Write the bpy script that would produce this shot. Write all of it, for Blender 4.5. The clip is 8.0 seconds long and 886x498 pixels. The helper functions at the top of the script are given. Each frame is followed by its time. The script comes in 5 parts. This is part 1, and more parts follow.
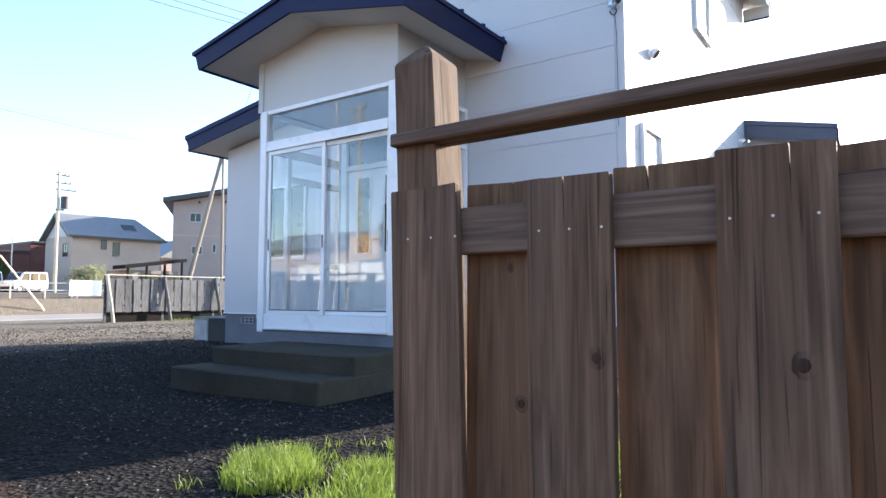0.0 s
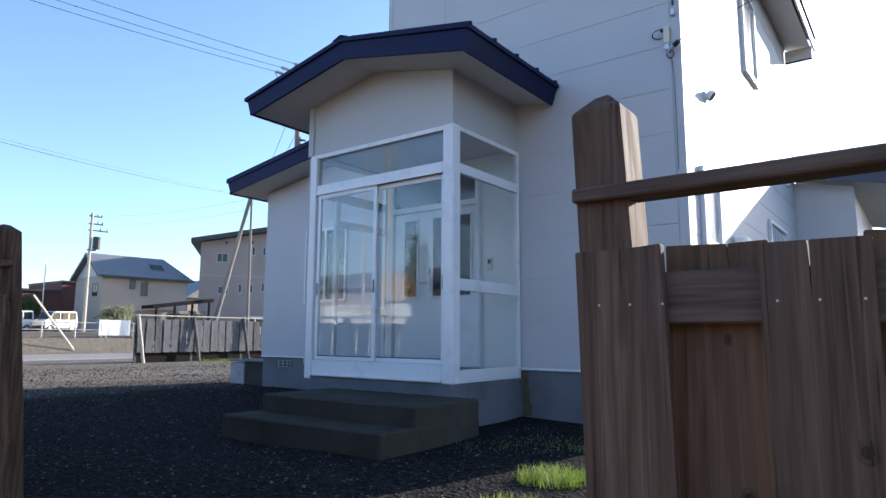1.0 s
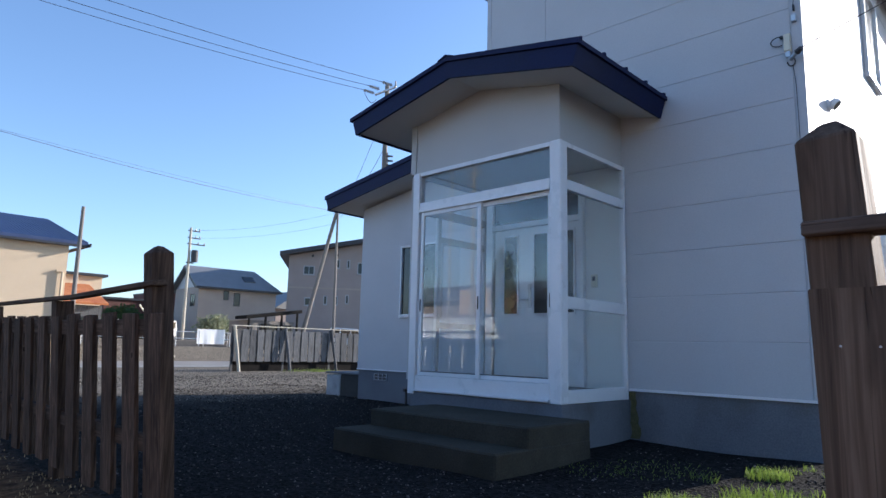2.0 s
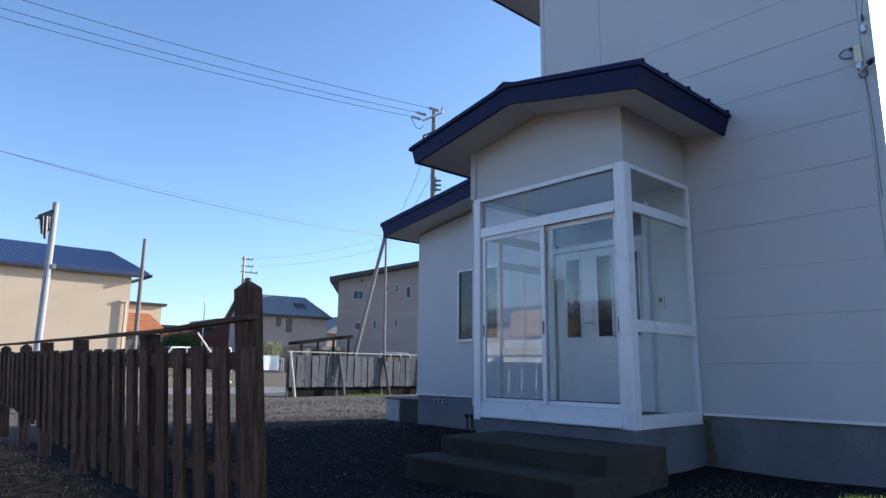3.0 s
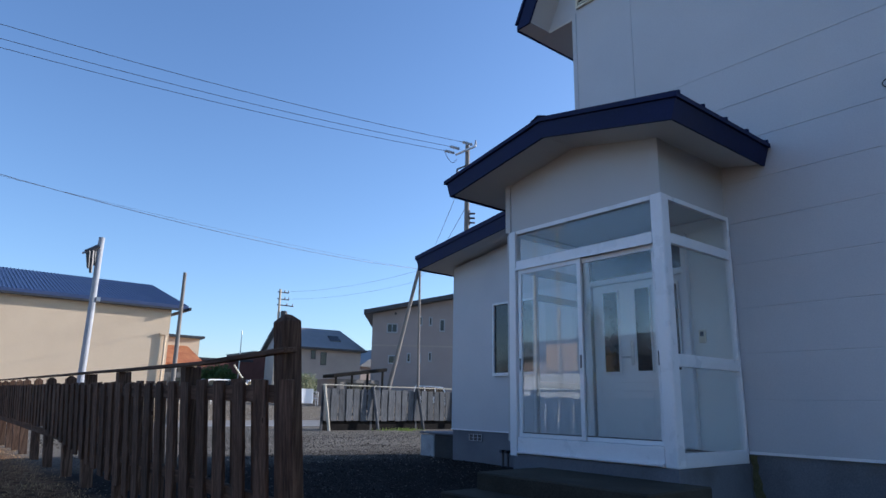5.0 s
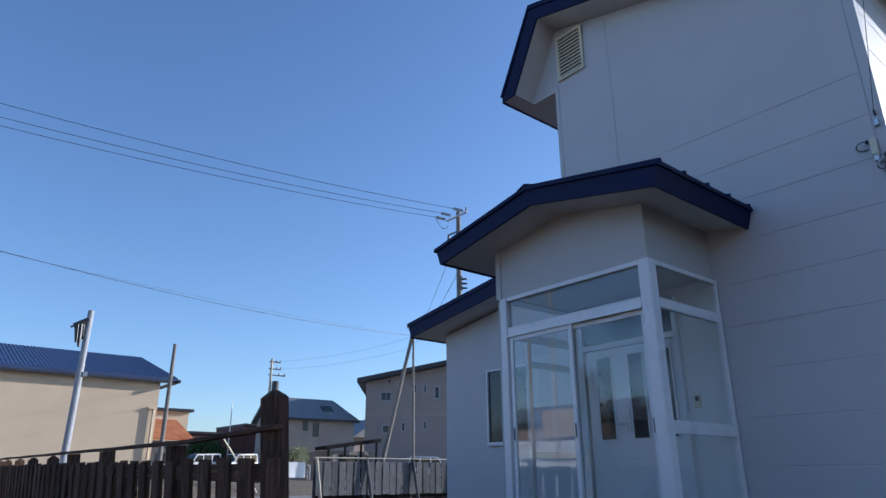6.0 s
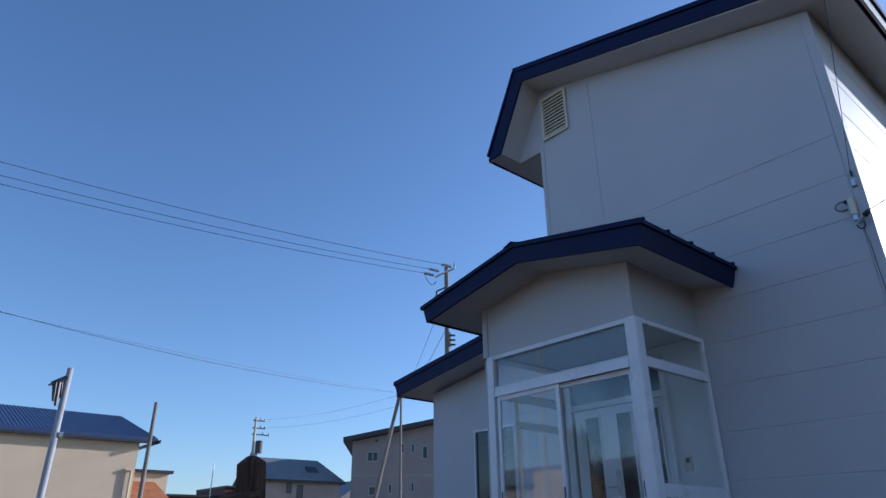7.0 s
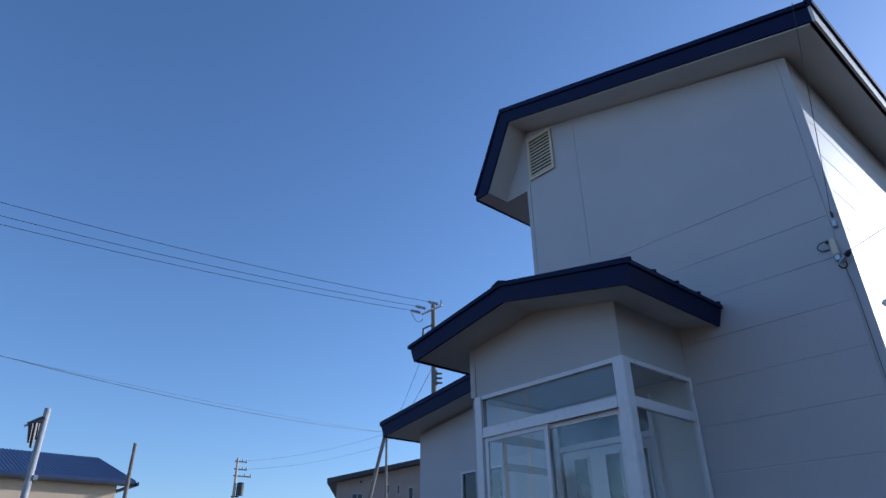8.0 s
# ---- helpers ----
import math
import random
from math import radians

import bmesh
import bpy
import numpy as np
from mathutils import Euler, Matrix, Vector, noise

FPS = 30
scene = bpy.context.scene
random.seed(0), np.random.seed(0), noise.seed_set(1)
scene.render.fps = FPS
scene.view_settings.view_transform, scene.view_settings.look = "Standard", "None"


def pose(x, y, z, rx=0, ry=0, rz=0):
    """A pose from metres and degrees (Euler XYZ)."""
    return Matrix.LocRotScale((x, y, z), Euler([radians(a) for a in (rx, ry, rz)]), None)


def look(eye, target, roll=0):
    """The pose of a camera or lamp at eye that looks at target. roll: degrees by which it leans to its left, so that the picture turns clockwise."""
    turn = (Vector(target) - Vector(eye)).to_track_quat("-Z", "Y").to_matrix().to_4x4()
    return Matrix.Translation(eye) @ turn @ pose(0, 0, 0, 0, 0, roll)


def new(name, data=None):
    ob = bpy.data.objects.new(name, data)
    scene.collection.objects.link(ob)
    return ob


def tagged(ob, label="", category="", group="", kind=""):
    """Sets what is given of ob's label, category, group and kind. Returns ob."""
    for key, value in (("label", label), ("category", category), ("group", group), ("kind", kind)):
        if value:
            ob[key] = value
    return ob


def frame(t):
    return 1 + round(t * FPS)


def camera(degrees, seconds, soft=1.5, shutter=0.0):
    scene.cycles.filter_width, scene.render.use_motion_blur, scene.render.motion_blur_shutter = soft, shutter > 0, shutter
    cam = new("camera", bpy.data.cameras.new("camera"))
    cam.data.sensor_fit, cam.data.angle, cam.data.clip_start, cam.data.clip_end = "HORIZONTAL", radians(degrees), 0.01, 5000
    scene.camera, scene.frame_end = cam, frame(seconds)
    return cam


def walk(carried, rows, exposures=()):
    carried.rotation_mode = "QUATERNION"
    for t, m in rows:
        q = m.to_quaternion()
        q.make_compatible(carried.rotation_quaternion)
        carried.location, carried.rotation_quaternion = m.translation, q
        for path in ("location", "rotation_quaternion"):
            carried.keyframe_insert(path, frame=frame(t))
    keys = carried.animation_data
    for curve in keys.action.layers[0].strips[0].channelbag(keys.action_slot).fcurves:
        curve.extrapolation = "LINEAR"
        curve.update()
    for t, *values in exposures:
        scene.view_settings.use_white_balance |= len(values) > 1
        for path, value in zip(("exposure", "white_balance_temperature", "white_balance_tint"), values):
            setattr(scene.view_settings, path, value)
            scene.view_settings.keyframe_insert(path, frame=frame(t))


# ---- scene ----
cam = camera(69.3, 8.0)
PATH = [
    (0, (0.314, 0.117, 0.865), (-0.828, 1.752, 1.012), 0.0),
    (0.5, (0.121, 0.07, 0.899), (-1.022, 1.698, 1.114), 0.1),
    (1, (-0.043, 0.017, 0.928), (-1.231, 1.603, 1.199), 0.3),
    (1.5, (-0.169, -0.058, 0.946), (-1.462, 1.44, 1.232), 1.1),
    (3, (-0.371, -0.33, 1.004), (-1.833, 0.983, 1.376), 0.6),
    (3.5, (-0.388, -0.342, 1.0), (-1.899, 0.91, 1.388), 0.4),
    (4, (-0.389, -0.344, 0.998), (-1.924, 0.879, 1.386), 1.0),
    (5.5, (-0.361, -0.351, 1.012), (-1.85, 0.861, 1.57), 0.6),
    (6, (-0.335, -0.345, 1.031), (-1.792, 0.853, 1.696), -0.2),
    (6.5, (-0.323, -0.332, 1.051), (-1.746, 0.855, 1.803), -0.5),
    (7, (-0.323, -0.315, 1.061), (-1.708, 0.869, 1.886), -0.5),
    (7.5, (-0.32, -0.323, 1.066), (-1.675, 0.86, 1.94), -1.0),
    (8, (-0.319, -0.337, 1.081), (-1.638, 0.847, 2.008), -1.0),
]
# the clip's camera closes down and turns bluer as it tilts to the sky
EXPOSURES = [(0.0, 2.22, 6800, 14), (0.5, 1.76, 6500, 14), (1.0, 1.42, 6250, 14), (1.5, 1.18, 6120, 14), (3.0, 0.98, 5950, 14), (4.0, 0.84, 5850, 14), (5.5, 0.57, 5650, 14), (6.5, 0.38, 5500, 14), (8.0, 0.25, 5350, 14)]
walk(cam, [(t, look(eye, target, roll)) for t, eye, target, roll in PATH], EXPOSURES)


# ---- light ----
SUN = Vector((0.76, 2.8, 1.0)).normalized()
sun_data = bpy.data.lights.new("sun", "SUN")
sun_data.energy, sun_data.angle, sun_data.color = 4.2, radians(0.6), (1.0, 0.93, 0.82)
sun = new("sun", sun_data)
sun.matrix_world = look(SUN * 50, (0, 0, 0))
world = bpy.data.worlds.new("sky")
scene.world = world
world.use_nodes = True
wn = world.node_tree.nodes
sky = wn.new("ShaderNodeTexSky")
sky.sky_type, sky.sun_disc = "NISHITA", False
sky.sun_elevation, sky.sun_rotation = math.asin(SUN.z), math.atan2(SUN.x, SUN.y)
sky.air_density, sky.dust_density, sky.ozone_density = 1.0, 0.6, 3.4
wn["Background"].inputs["Strength"].default_value = 0.13
world.node_tree.links.new(sky.outputs[0], wn["Background"].inputs[0])


# ---- materials ----
def surface(name, low, high, scale=3.0, rough=0.6, bump=0.1, fine=60.0, metal=0.0, stretch=(1, 1, 1), vary=0.0, distance=0.004, coat=0.0, spot=None):
    """Two-scale noise colour between low and high, with grain relief; spot: (colour, amount, scale) of stains."""
    m = bpy.data.materials.new(name)
    m.use_nodes = True
    n, l = m.node_tree.nodes, m.node_tree.links
    b = n["Principled BSDF"]
    b.inputs["Metallic"].default_value = metal
    b.inputs["Coat Weight"].default_value = coat
    geo = n.new("ShaderNodeNewGeometry")
    mp = n.new("ShaderNodeMapping")
    mp.inputs["Scale"].default_value = stretch
    l.new(geo.outputs["Position"], mp.inputs[0])
    src = mp.outputs[0]
    info = n.new("ShaderNodeObjectInfo")
    if vary:
        off = n.new("ShaderNodeVectorMath")
        off.operation = "MULTIPLY_ADD"
        off.inputs[1].default_value = (7, 7, 7)
        comb = n.new("ShaderNodeCombineXYZ")
        for i in range(3):
            l.new(info.outputs["Random"], comb.inputs[i])
        l.new(comb.outputs[0], off.inputs[0])
        l.new(src, off.inputs[2])
        src = off.outputs[0]
    big, small = n.new("ShaderNodeTexNoise"), n.new("ShaderNodeTexNoise")
    big.inputs["Scale"].default_value, big.inputs["Detail"].default_value = scale, 4
    small.inputs["Scale"].default_value, small.inputs["Detail"].default_value = fine, 6
    l.new(src, big.inputs["Vector"])
    l.new(src, small.inputs["Vector"])
    mixf = n.new("ShaderNodeMath")
    mixf.operation = "MULTIPLY_ADD"
    mixf.inputs[1].default_value = 0.5
    half = n.new("ShaderNodeMath")
    half.operation = "MULTIPLY"
    half.inputs[1].default_value = 0.5
    l.new(small.outputs[0], half.inputs[0])
    l.new(big.outputs[0], mixf.inputs[0])
    l.new(half.outputs[0], mixf.inputs[2])
    ramp = n.new("ShaderNodeValToRGB")
    ramp.color_ramp.elements[0].position, ramp.color_ramp.elements[0].color = 0.36, (*low, 1)
    ramp.color_ramp.elements[1].position, ramp.color_ramp.elements[1].color = 0.64, (*high, 1)
    l.new(mixf.outputs[0], ramp.inputs[0])
    col = ramp.outputs[0]
    if spot:
        st = n.new("ShaderNodeTexNoise")
        st.inputs["Scale"].default_value, st.inputs["Detail"].default_value = spot[2], 5
        l.new(src, st.inputs["Vector"])
        sr = n.new("ShaderNodeMapRange")
        sr.inputs[1].default_value, sr.inputs[2].default_value = 0.55, 0.72
        sr.inputs[4].default_value = spot[1]
        l.new(st.outputs[0], sr.inputs[0])
        sm = n.new("ShaderNodeMixRGB")
        sm.inputs[2].default_value = (*spot[0], 1)
        l.new(sr.outputs[0], sm.inputs[0])
        l.new(col, sm.inputs[1])
        col = sm.outputs[0]
    if vary:
        hsv = n.new("ShaderNodeHueSaturation")
        vm = n.new("ShaderNodeMapRange")
        vm.inputs[3].default_value, vm.inputs[4].default_value = 1 - vary, 1 + vary
        l.new(info.outputs["Random"], vm.inputs[0])
        l.new(vm.outputs[0], hsv.inputs["Value"])
        l.new(col, hsv.inputs["Color"])
        col = hsv.outputs[0]
    l.new(col, b.inputs["Base Color"])
    rr = n.new("ShaderNodeMapRange")
    rr.inputs[3].default_value, rr.inputs[4].default_value = max(0.05, rough - 0.1), min(1, rough + 0.1)
    l.new(big.outputs[0], rr.inputs[0])
    l.new(rr.outputs[0], b.inputs["Roughness"])
    bp = n.new("ShaderNodeBump")
    bp.inputs["Strength"].default_value, bp.inputs["Distance"].default_value = bump, distance
    l.new(small.outputs[0], bp.inputs["Height"])
    l.new(bp.outputs[0], b.inputs["Normal"])
    return m


def clear_glass(name, tint=(1, 1, 1)):
    m = bpy.data.materials.new(name)
    m.use_nodes = True
    n, l = m.node_tree.nodes, m.node_tree.links
    b = n["Principled BSDF"]
    b.inputs["Base Color"].default_value = (*tint, 1)
    b.inputs["Roughness"].default_value = 0.0
    b.inputs["IOR"].default_value = 1.5
    b.inputs["Transmission Weight"].default_value = 1.0
    return m


def wood(name, dark, mid, pale, vary=0.12, along="z"):
    """Weathered sawn timber: long grain, growth lines, drying cracks, knots and grey bleaching."""
    m = bpy.data.materials.new(name)
    m.use_nodes = True
    n, l = m.node_tree.nodes, m.node_tree.links
    b = n["Principled BSDF"]
    b.inputs["Specular IOR Level"].default_value = 0.12
    geo, info, comb, off = n.new("ShaderNodeNewGeometry"), n.new("ShaderNodeObjectInfo"), n.new("ShaderNodeCombineXYZ"), n.new("ShaderNodeVectorMath")
    off.operation = "MULTIPLY_ADD"
    off.inputs[1].default_value = (13, 17, 11)
    for i in range(3):
        l.new(info.outputs["Random"], comb.inputs[i])
    l.new(comb.outputs[0], off.inputs[0])
    l.new(geo.outputs["Position"], off.inputs[2])

    def stretched(across, length):
        mp = n.new("ShaderNodeMapping")
        mp.inputs["Scale"].default_value = (across, across, length) if along == "z" else (length, across, across)
        l.new(off.outputs[0], mp.inputs[0])
        return mp.outputs[0]

    def tex(across, length, detail=4, distort=0.0):
        t = n.new("ShaderNodeTexNoise")
        t.inputs["Scale"].default_value, t.inputs["Detail"].default_value, t.inputs["Distortion"].default_value = 1.0, detail, distort
        l.new(stretched(across, length), t.inputs["Vector"])
        return t.outputs[0]

    def maths(op, x, y):
        q = n.new("ShaderNodeMath")
        q.operation = op
        for i, v in enumerate((x, y)):
            if isinstance(v, float):
                q.inputs[i].default_value = v
            else:
                l.new(v, q.inputs[i])
        return q.outputs[0]

    def span(v, lo, hi, a=0.0, c=1.0):
        r = n.new("ShaderNodeMapRange")
        r.inputs[1].default_value, r.inputs[2].default_value, r.inputs[3].default_value, r.inputs[4].default_value = lo, hi, a, c
        l.new(v, r.inputs[0])
        return r.outputs[0]

    def blend(f, x, colour):
        q = n.new("ShaderNodeMixRGB")
        l.new(f, q.inputs[0])
        l.new(x, q.inputs[1])
        q.inputs[2].default_value = (*colour, 1)
        return q.outputs[0]
    grain, growth, bleach = tex(75, 3.0, 6, 0.6), tex(17, 1.3, 4, 2.2), tex(6, 2.2, 5)
    v = maths("ADD", maths("MULTIPLY", grain, 0.45), maths("MULTIPLY", growth, 0.55))
    ramp = n.new("ShaderNodeValToRGB")
    ramp.color_ramp.elements[0].position, ramp.color_ramp.elements[0].color = 0.30, (*dark, 1)
    ramp.color_ramp.elements[1].position, ramp.color_ramp.elements[1].color = 0.70, (*pale, 1)
    e = ramp.color_ramp.elements.new(0.5)
    e.color = (*mid, 1)
    l.new(v, ramp.inputs[0])
    grey = sum(mid) / 3
    col = blend(span(bleach, 0.45, 0.75, 0.0, 0.28), ramp.outputs[0], (grey * 1.22, grey * 1.08, grey * 0.98))
    col = blend(span(tex(11, 1.5, 6, 1.6), 0.50, 0.74, 0.0, 0.7), col, (dark[0] * 0.62, dark[1] * 0.6, dark[2] * 0.6))
    col = blend(span(tex(130, 2.0, 5, 0.4), 0.56, 0.72, 0.0, 0.5), col, pale)
    crack = span(tex(55, 1.3, 3, 1.2), 0.63, 0.70)
    col = blend(maths("MULTIPLY", crack, 0.6), col, (dark[0] * 0.3, dark[1] * 0.3, dark[2] * 0.3))
    vor = n.new("ShaderNodeTexVoronoi")
    vor.inputs["Scale"].default_value = 1.0
    vor.voronoi_dimensions = "2D"
    apart, flat = n.new("ShaderNodeSeparateXYZ"), n.new("ShaderNodeCombineXYZ")
    l.new(stretched(1.0, 0.7), apart.inputs[0])
    wob = tex(18, 14, 3)
    l.new(maths("ADD", apart.outputs[0], maths("MULTIPLY", wob, 0.012)), flat.inputs[0])
    l.new(maths("ADD", apart.outputs[2], maths("MULTIPLY", wob, 0.012)), flat.inputs[1])
    l.new(flat.outputs[0], vor.inputs["Vector"])
    knot = span(vor.outputs["Distance"], 0.009, 0.013, 1.0, 0.0)
    heart = span(vor.outputs["Distance"], 0.005, 0.008, 1.0, 0.0)
    ring = span(vor.outputs["Distance"], 0.012, 0.032, 1.0, 0.0)
    col = blend(maths("MULTIPLY", ring, 0.35), col, pale)
    col = blend(maths("MULTIPLY", knot, 0.85), col, (dark[0] * 0.4, dark[1] * 0.35, dark[2] * 0.3))
    col = blend(maths("MULTIPLY", heart, 0.6), col, (mid[0] * 0.75, mid[1] * 0.68, mid[2] * 0.6))
    hsv = n.new("ShaderNodeHueSaturation")
    l.new(span(info.outputs["Random"], 0.0, 1.0, 1 - vary, 1 + vary), hsv.inputs["Value"])
    l.new(col, hsv.inputs["Color"])
    l.new(hsv.outputs[0], b.inputs["Base Color"])
    l.new(span(growth, 0.3, 0.7, 0.72, 0.92), b.inputs["Roughness"])
    bp = n.new("ShaderNodeBump")
    bp.inputs["Strength"].default_value, bp.inputs["Distance"].default_value = 0.6, 0.004
    l.new(maths("SUBTRACT", v, maths("MULTIPLY", crack, 0.5)), bp.inputs["Height"])
    l.new(bp.outputs[0], b.inputs["Normal"])
    return m


WHITE_WALL = surface("white_siding_paint", (0.47, 0.48, 0.502), (0.53, 0.537, 0.552), 1.2, 0.6, 0.4, 70, spot=((0.48, 0.48, 0.48), 0.3, 0.9))
CREAM_WALL = surface("cream_board_paint", (0.45, 0.45, 0.445), (0.51, 0.51, 0.50), 1.0, 0.6, 0.06, 120)
INSIDE = surface("interior_white", (0.74, 0.75, 0.72), (0.80, 0.81, 0.78), 1.2, 0.5, 0.03, 80)
SOFFIT = surface("soffit_paint", (0.55, 0.54, 0.515), (0.61, 0.60, 0.58), 1.5, 0.6, 0.05, 90)
ALU = surface("white_aluminium", (0.74, 0.75, 0.76), (0.80, 0.80, 0.81), 4, 0.3, 0.03, 60)
BLUE = surface("navy_roof_steel", (0.0045, 0.0075, 0.040), (0.0075, 0.0125, 0.060), 2.5, 0.6, 0.03, 40)
BLUE.node_tree.nodes["Principled BSDF"].inputs["Specular IOR Level"].default_value = 0.22
DARK = surface("dark_metal", (0.02, 0.02, 0.025), (0.05, 0.05, 0.055), 5, 0.45, 0.05, 60)
CONCRETE = surface("foundation_concrete", (0.118, 0.126, 0.142), (0.185, 0.195, 0.214), 1.6, 0.85, 0.3, 70, spot=((0.09, 0.09, 0.08), 0.6, 1.4))
STEP = surface("step_concrete", (0.036, 0.032, 0.025), (0.072, 0.065, 0.051), 2.2, 0.9, 0.4, 80, spot=((0.035, 0.035, 0.025), 0.6, 1.8))
for m in (CONCRETE, STEP):
    m.node_tree.nodes["Principled BSDF"].inputs["Specular IOR Level"].default_value = 0.12
CREAM = surface("cream_plastic", (0.66, 0.61, 0.47), (0.72, 0.67, 0.53), 6, 0.45, 0.03, 50)
WOOD = wood("weathered_fence_wood", (0.056, 0.034, 0.023), (0.120, 0.078, 0.053), (0.205, 0.140, 0.099))
# WOOD again, redder and darker, to put the long fence's shade into the colour.
SHADEWOOD = wood("shaded_fence_wood", (0.030, 0.017, 0.011), (0.105, 0.063, 0.043), (0.22, 0.142, 0.10), vary=0.3)
SHADELONG = wood("shaded_rail_wood", (0.026, 0.015, 0.010), (0.090, 0.055, 0.037), (0.19, 0.125, 0.088), along="x")
WOODLONG = wood("weathered_rail_wood", (0.055, 0.038, 0.030), (0.125, 0.089, 0.069), (0.215, 0.158, 0.125), along="x")
WARMWOOD = wood("brown_fence_wood", (0.066, 0.041, 0.026), (0.135, 0.085, 0.053), (0.21, 0.14, 0.092))
GREYWOOD = wood("grey_fence_wood", (0.06, 0.062, 0.066), (0.125, 0.128, 0.132), (0.21, 0.21, 0.212), vary=0.2)
# Navy steel with the sun glare on the annex roof put into its colour.
GLAREBLUE = surface("glare_paled_navy_steel", (0.045, 0.06, 0.10), (0.065, 0.08, 0.125), 2.0, 0.55, 0.03, 40)
TAR = surface("tarred_wood", (0.010, 0.009, 0.008), (0.024, 0.021, 0.019), 3, 0.95, 0.2, 40)
TAR.node_tree.nodes["Principled BSDF"].inputs["Specular IOR Level"].default_value = 0.1
# Lighter, yellower copy of POLE with sunlight put into the colour.
SUNPOLE = surface("sunlit_pole_concrete", (0.42, 0.38, 0.30), (0.55, 0.50, 0.40), 2, 0.8, 0.1, 40)
POROUS = surface("grey_vent_casting", (0.33, 0.34, 0.36), (0.43, 0.44, 0.46), 5, 0.8, 0.1, 60)
GLASS = clear_glass("clear_glass", (0.97, 0.985, 0.98))
DARKGLASS = surface("dark_window_glass", (0.012, 0.014, 0.016), (0.02, 0.022, 0.024), 1, 0.06, 0.0, 5)
# Pane colour carries the bright sky reflection on the side windows.
BRIGHTGLASS = surface("bright_sky_glass", (0.45, 0.46, 0.47), (0.62, 0.63, 0.63), 2.5, 0.15, 0.0, 8, stretch=(1, 6, 1), coat=0.8)
STEEL = surface("galvanised_steel", (0.45, 0.46, 0.47), (0.6, 0.6, 0.6), 6, 0.4, 0.05, 60, metal=0.8)
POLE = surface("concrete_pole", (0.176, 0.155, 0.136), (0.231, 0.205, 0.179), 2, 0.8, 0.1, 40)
BEIGE = surface("beige_stucco", (0.594, 0.455, 0.308), (0.670, 0.525, 0.361), 0.6, 0.85, 0.1, 30)
TAN = surface("tan_siding", (0.35, 0.285, 0.24), (0.43, 0.355, 0.30), 0.6, 0.8, 0.1, 30)
PINKISH = surface("grey_beige_siding", (0.295, 0.245, 0.225), (0.36, 0.30, 0.275), 0.5, 0.8, 0.1, 20)
GREYROOF = surface("grey_roof_steel", (0.14, 0.147, 0.155), (0.20, 0.207, 0.215), 1, 0.45, 0.05, 20)
BLUEROOF = surface("blue_roof_steel", (0.03, 0.05, 0.12), (0.05, 0.075, 0.17), 1, 0.4, 0.05, 20)
RUST = surface("rusty_roof", (0.30, 0.07, 0.02), (0.52, 0.20, 0.07), 1.2, 0.9, 0.2, 12)
BROWN = surface("brown_brick_wall", (0.10, 0.04, 0.03), (0.16, 0.065, 0.05), 1, 0.85, 0.1, 20)
CARWHITE = surface("white_car_paint", (0.75, 0.76, 0.77), (0.8, 0.8, 0.8), 1, 0.25, 0.0, 10, coat=0.6)
RUBBER = surface("tyre_rubber", (0.015, 0.015, 0.015), (0.03, 0.03, 0.03), 8, 0.85, 0.1, 60)
ASPHALT = surface("asphalt", (0.15, 0.147, 0.142), (0.22, 0.215, 0.207), 0.6, 0.9, 0.2, 50)
BARK = surface("bark", (0.05, 0.035, 0.025), (0.12, 0.09, 0.06), 6, 0.9, 0.5, 30, distance=0.01)
LEAF = surface("leaf_green", (0.03, 0.06, 0.015), (0.08, 0.13, 0.03), 3, 0.7, 0.1, 30)
LEAFLIGHT = surface("flowering_leaf", (0.10, 0.13, 0.04), (0.5, 0.5, 0.35), 6, 0.7, 0.1, 30)


def leafy(m, amount=0.4):
    """Thin leaves let some light pass."""
    n, l = m.node_tree.nodes, m.node_tree.links
    b, t, mx = n["Principled BSDF"], n.new("ShaderNodeBsdfTranslucent"), n.new("ShaderNodeMixShader")
    l.new(b.inputs["Base Color"].links[0].from_socket, t.inputs[0])
    mx.inputs[0].default_value = amount
    l.new(b.outputs[0], mx.inputs[1])
    l.new(t.outputs[0], mx.inputs[2])
    l.new(mx.outputs[0], n["Material Output"].inputs[0])
    return m


GRASS = leafy(surface("fresh_grass", (0.10, 0.17, 0.025), (0.26, 0.34, 0.06), 6, 0.6, 0.1, 40))
DRY = leafy(surface("dry_grass", (0.34, 0.205, 0.10), (0.52, 0.36, 0.19), 5, 0.8, 0.1, 40), 0.25)
leafy(LEAF), leafy(LEAFLIGHT)


# ---- building blocks ----
def box(bm, x0, x1, y0, y1, z0, z1, bevel=0.0):
    r = bmesh.ops.create_cube(bm, size=1, matrix=Matrix.Translation(((x0 + x1) / 2, (y0 + y1) / 2, (z0 + z1) / 2)) @ Matrix.Diagonal((abs(x1 - x0), abs(y1 - y0), abs(z1 - z0), 1)))
    if bevel:
        es = list({e for v in r["verts"] for e in v.link_edges})
        bmesh.ops.bevel(bm, geom=es, offset=bevel, segments=1, affect="EDGES", clamp_overlap=True)


def boxed(*args, **kw):
    bm = bmesh.new()
    box(bm, *args, **kw)
    return bm


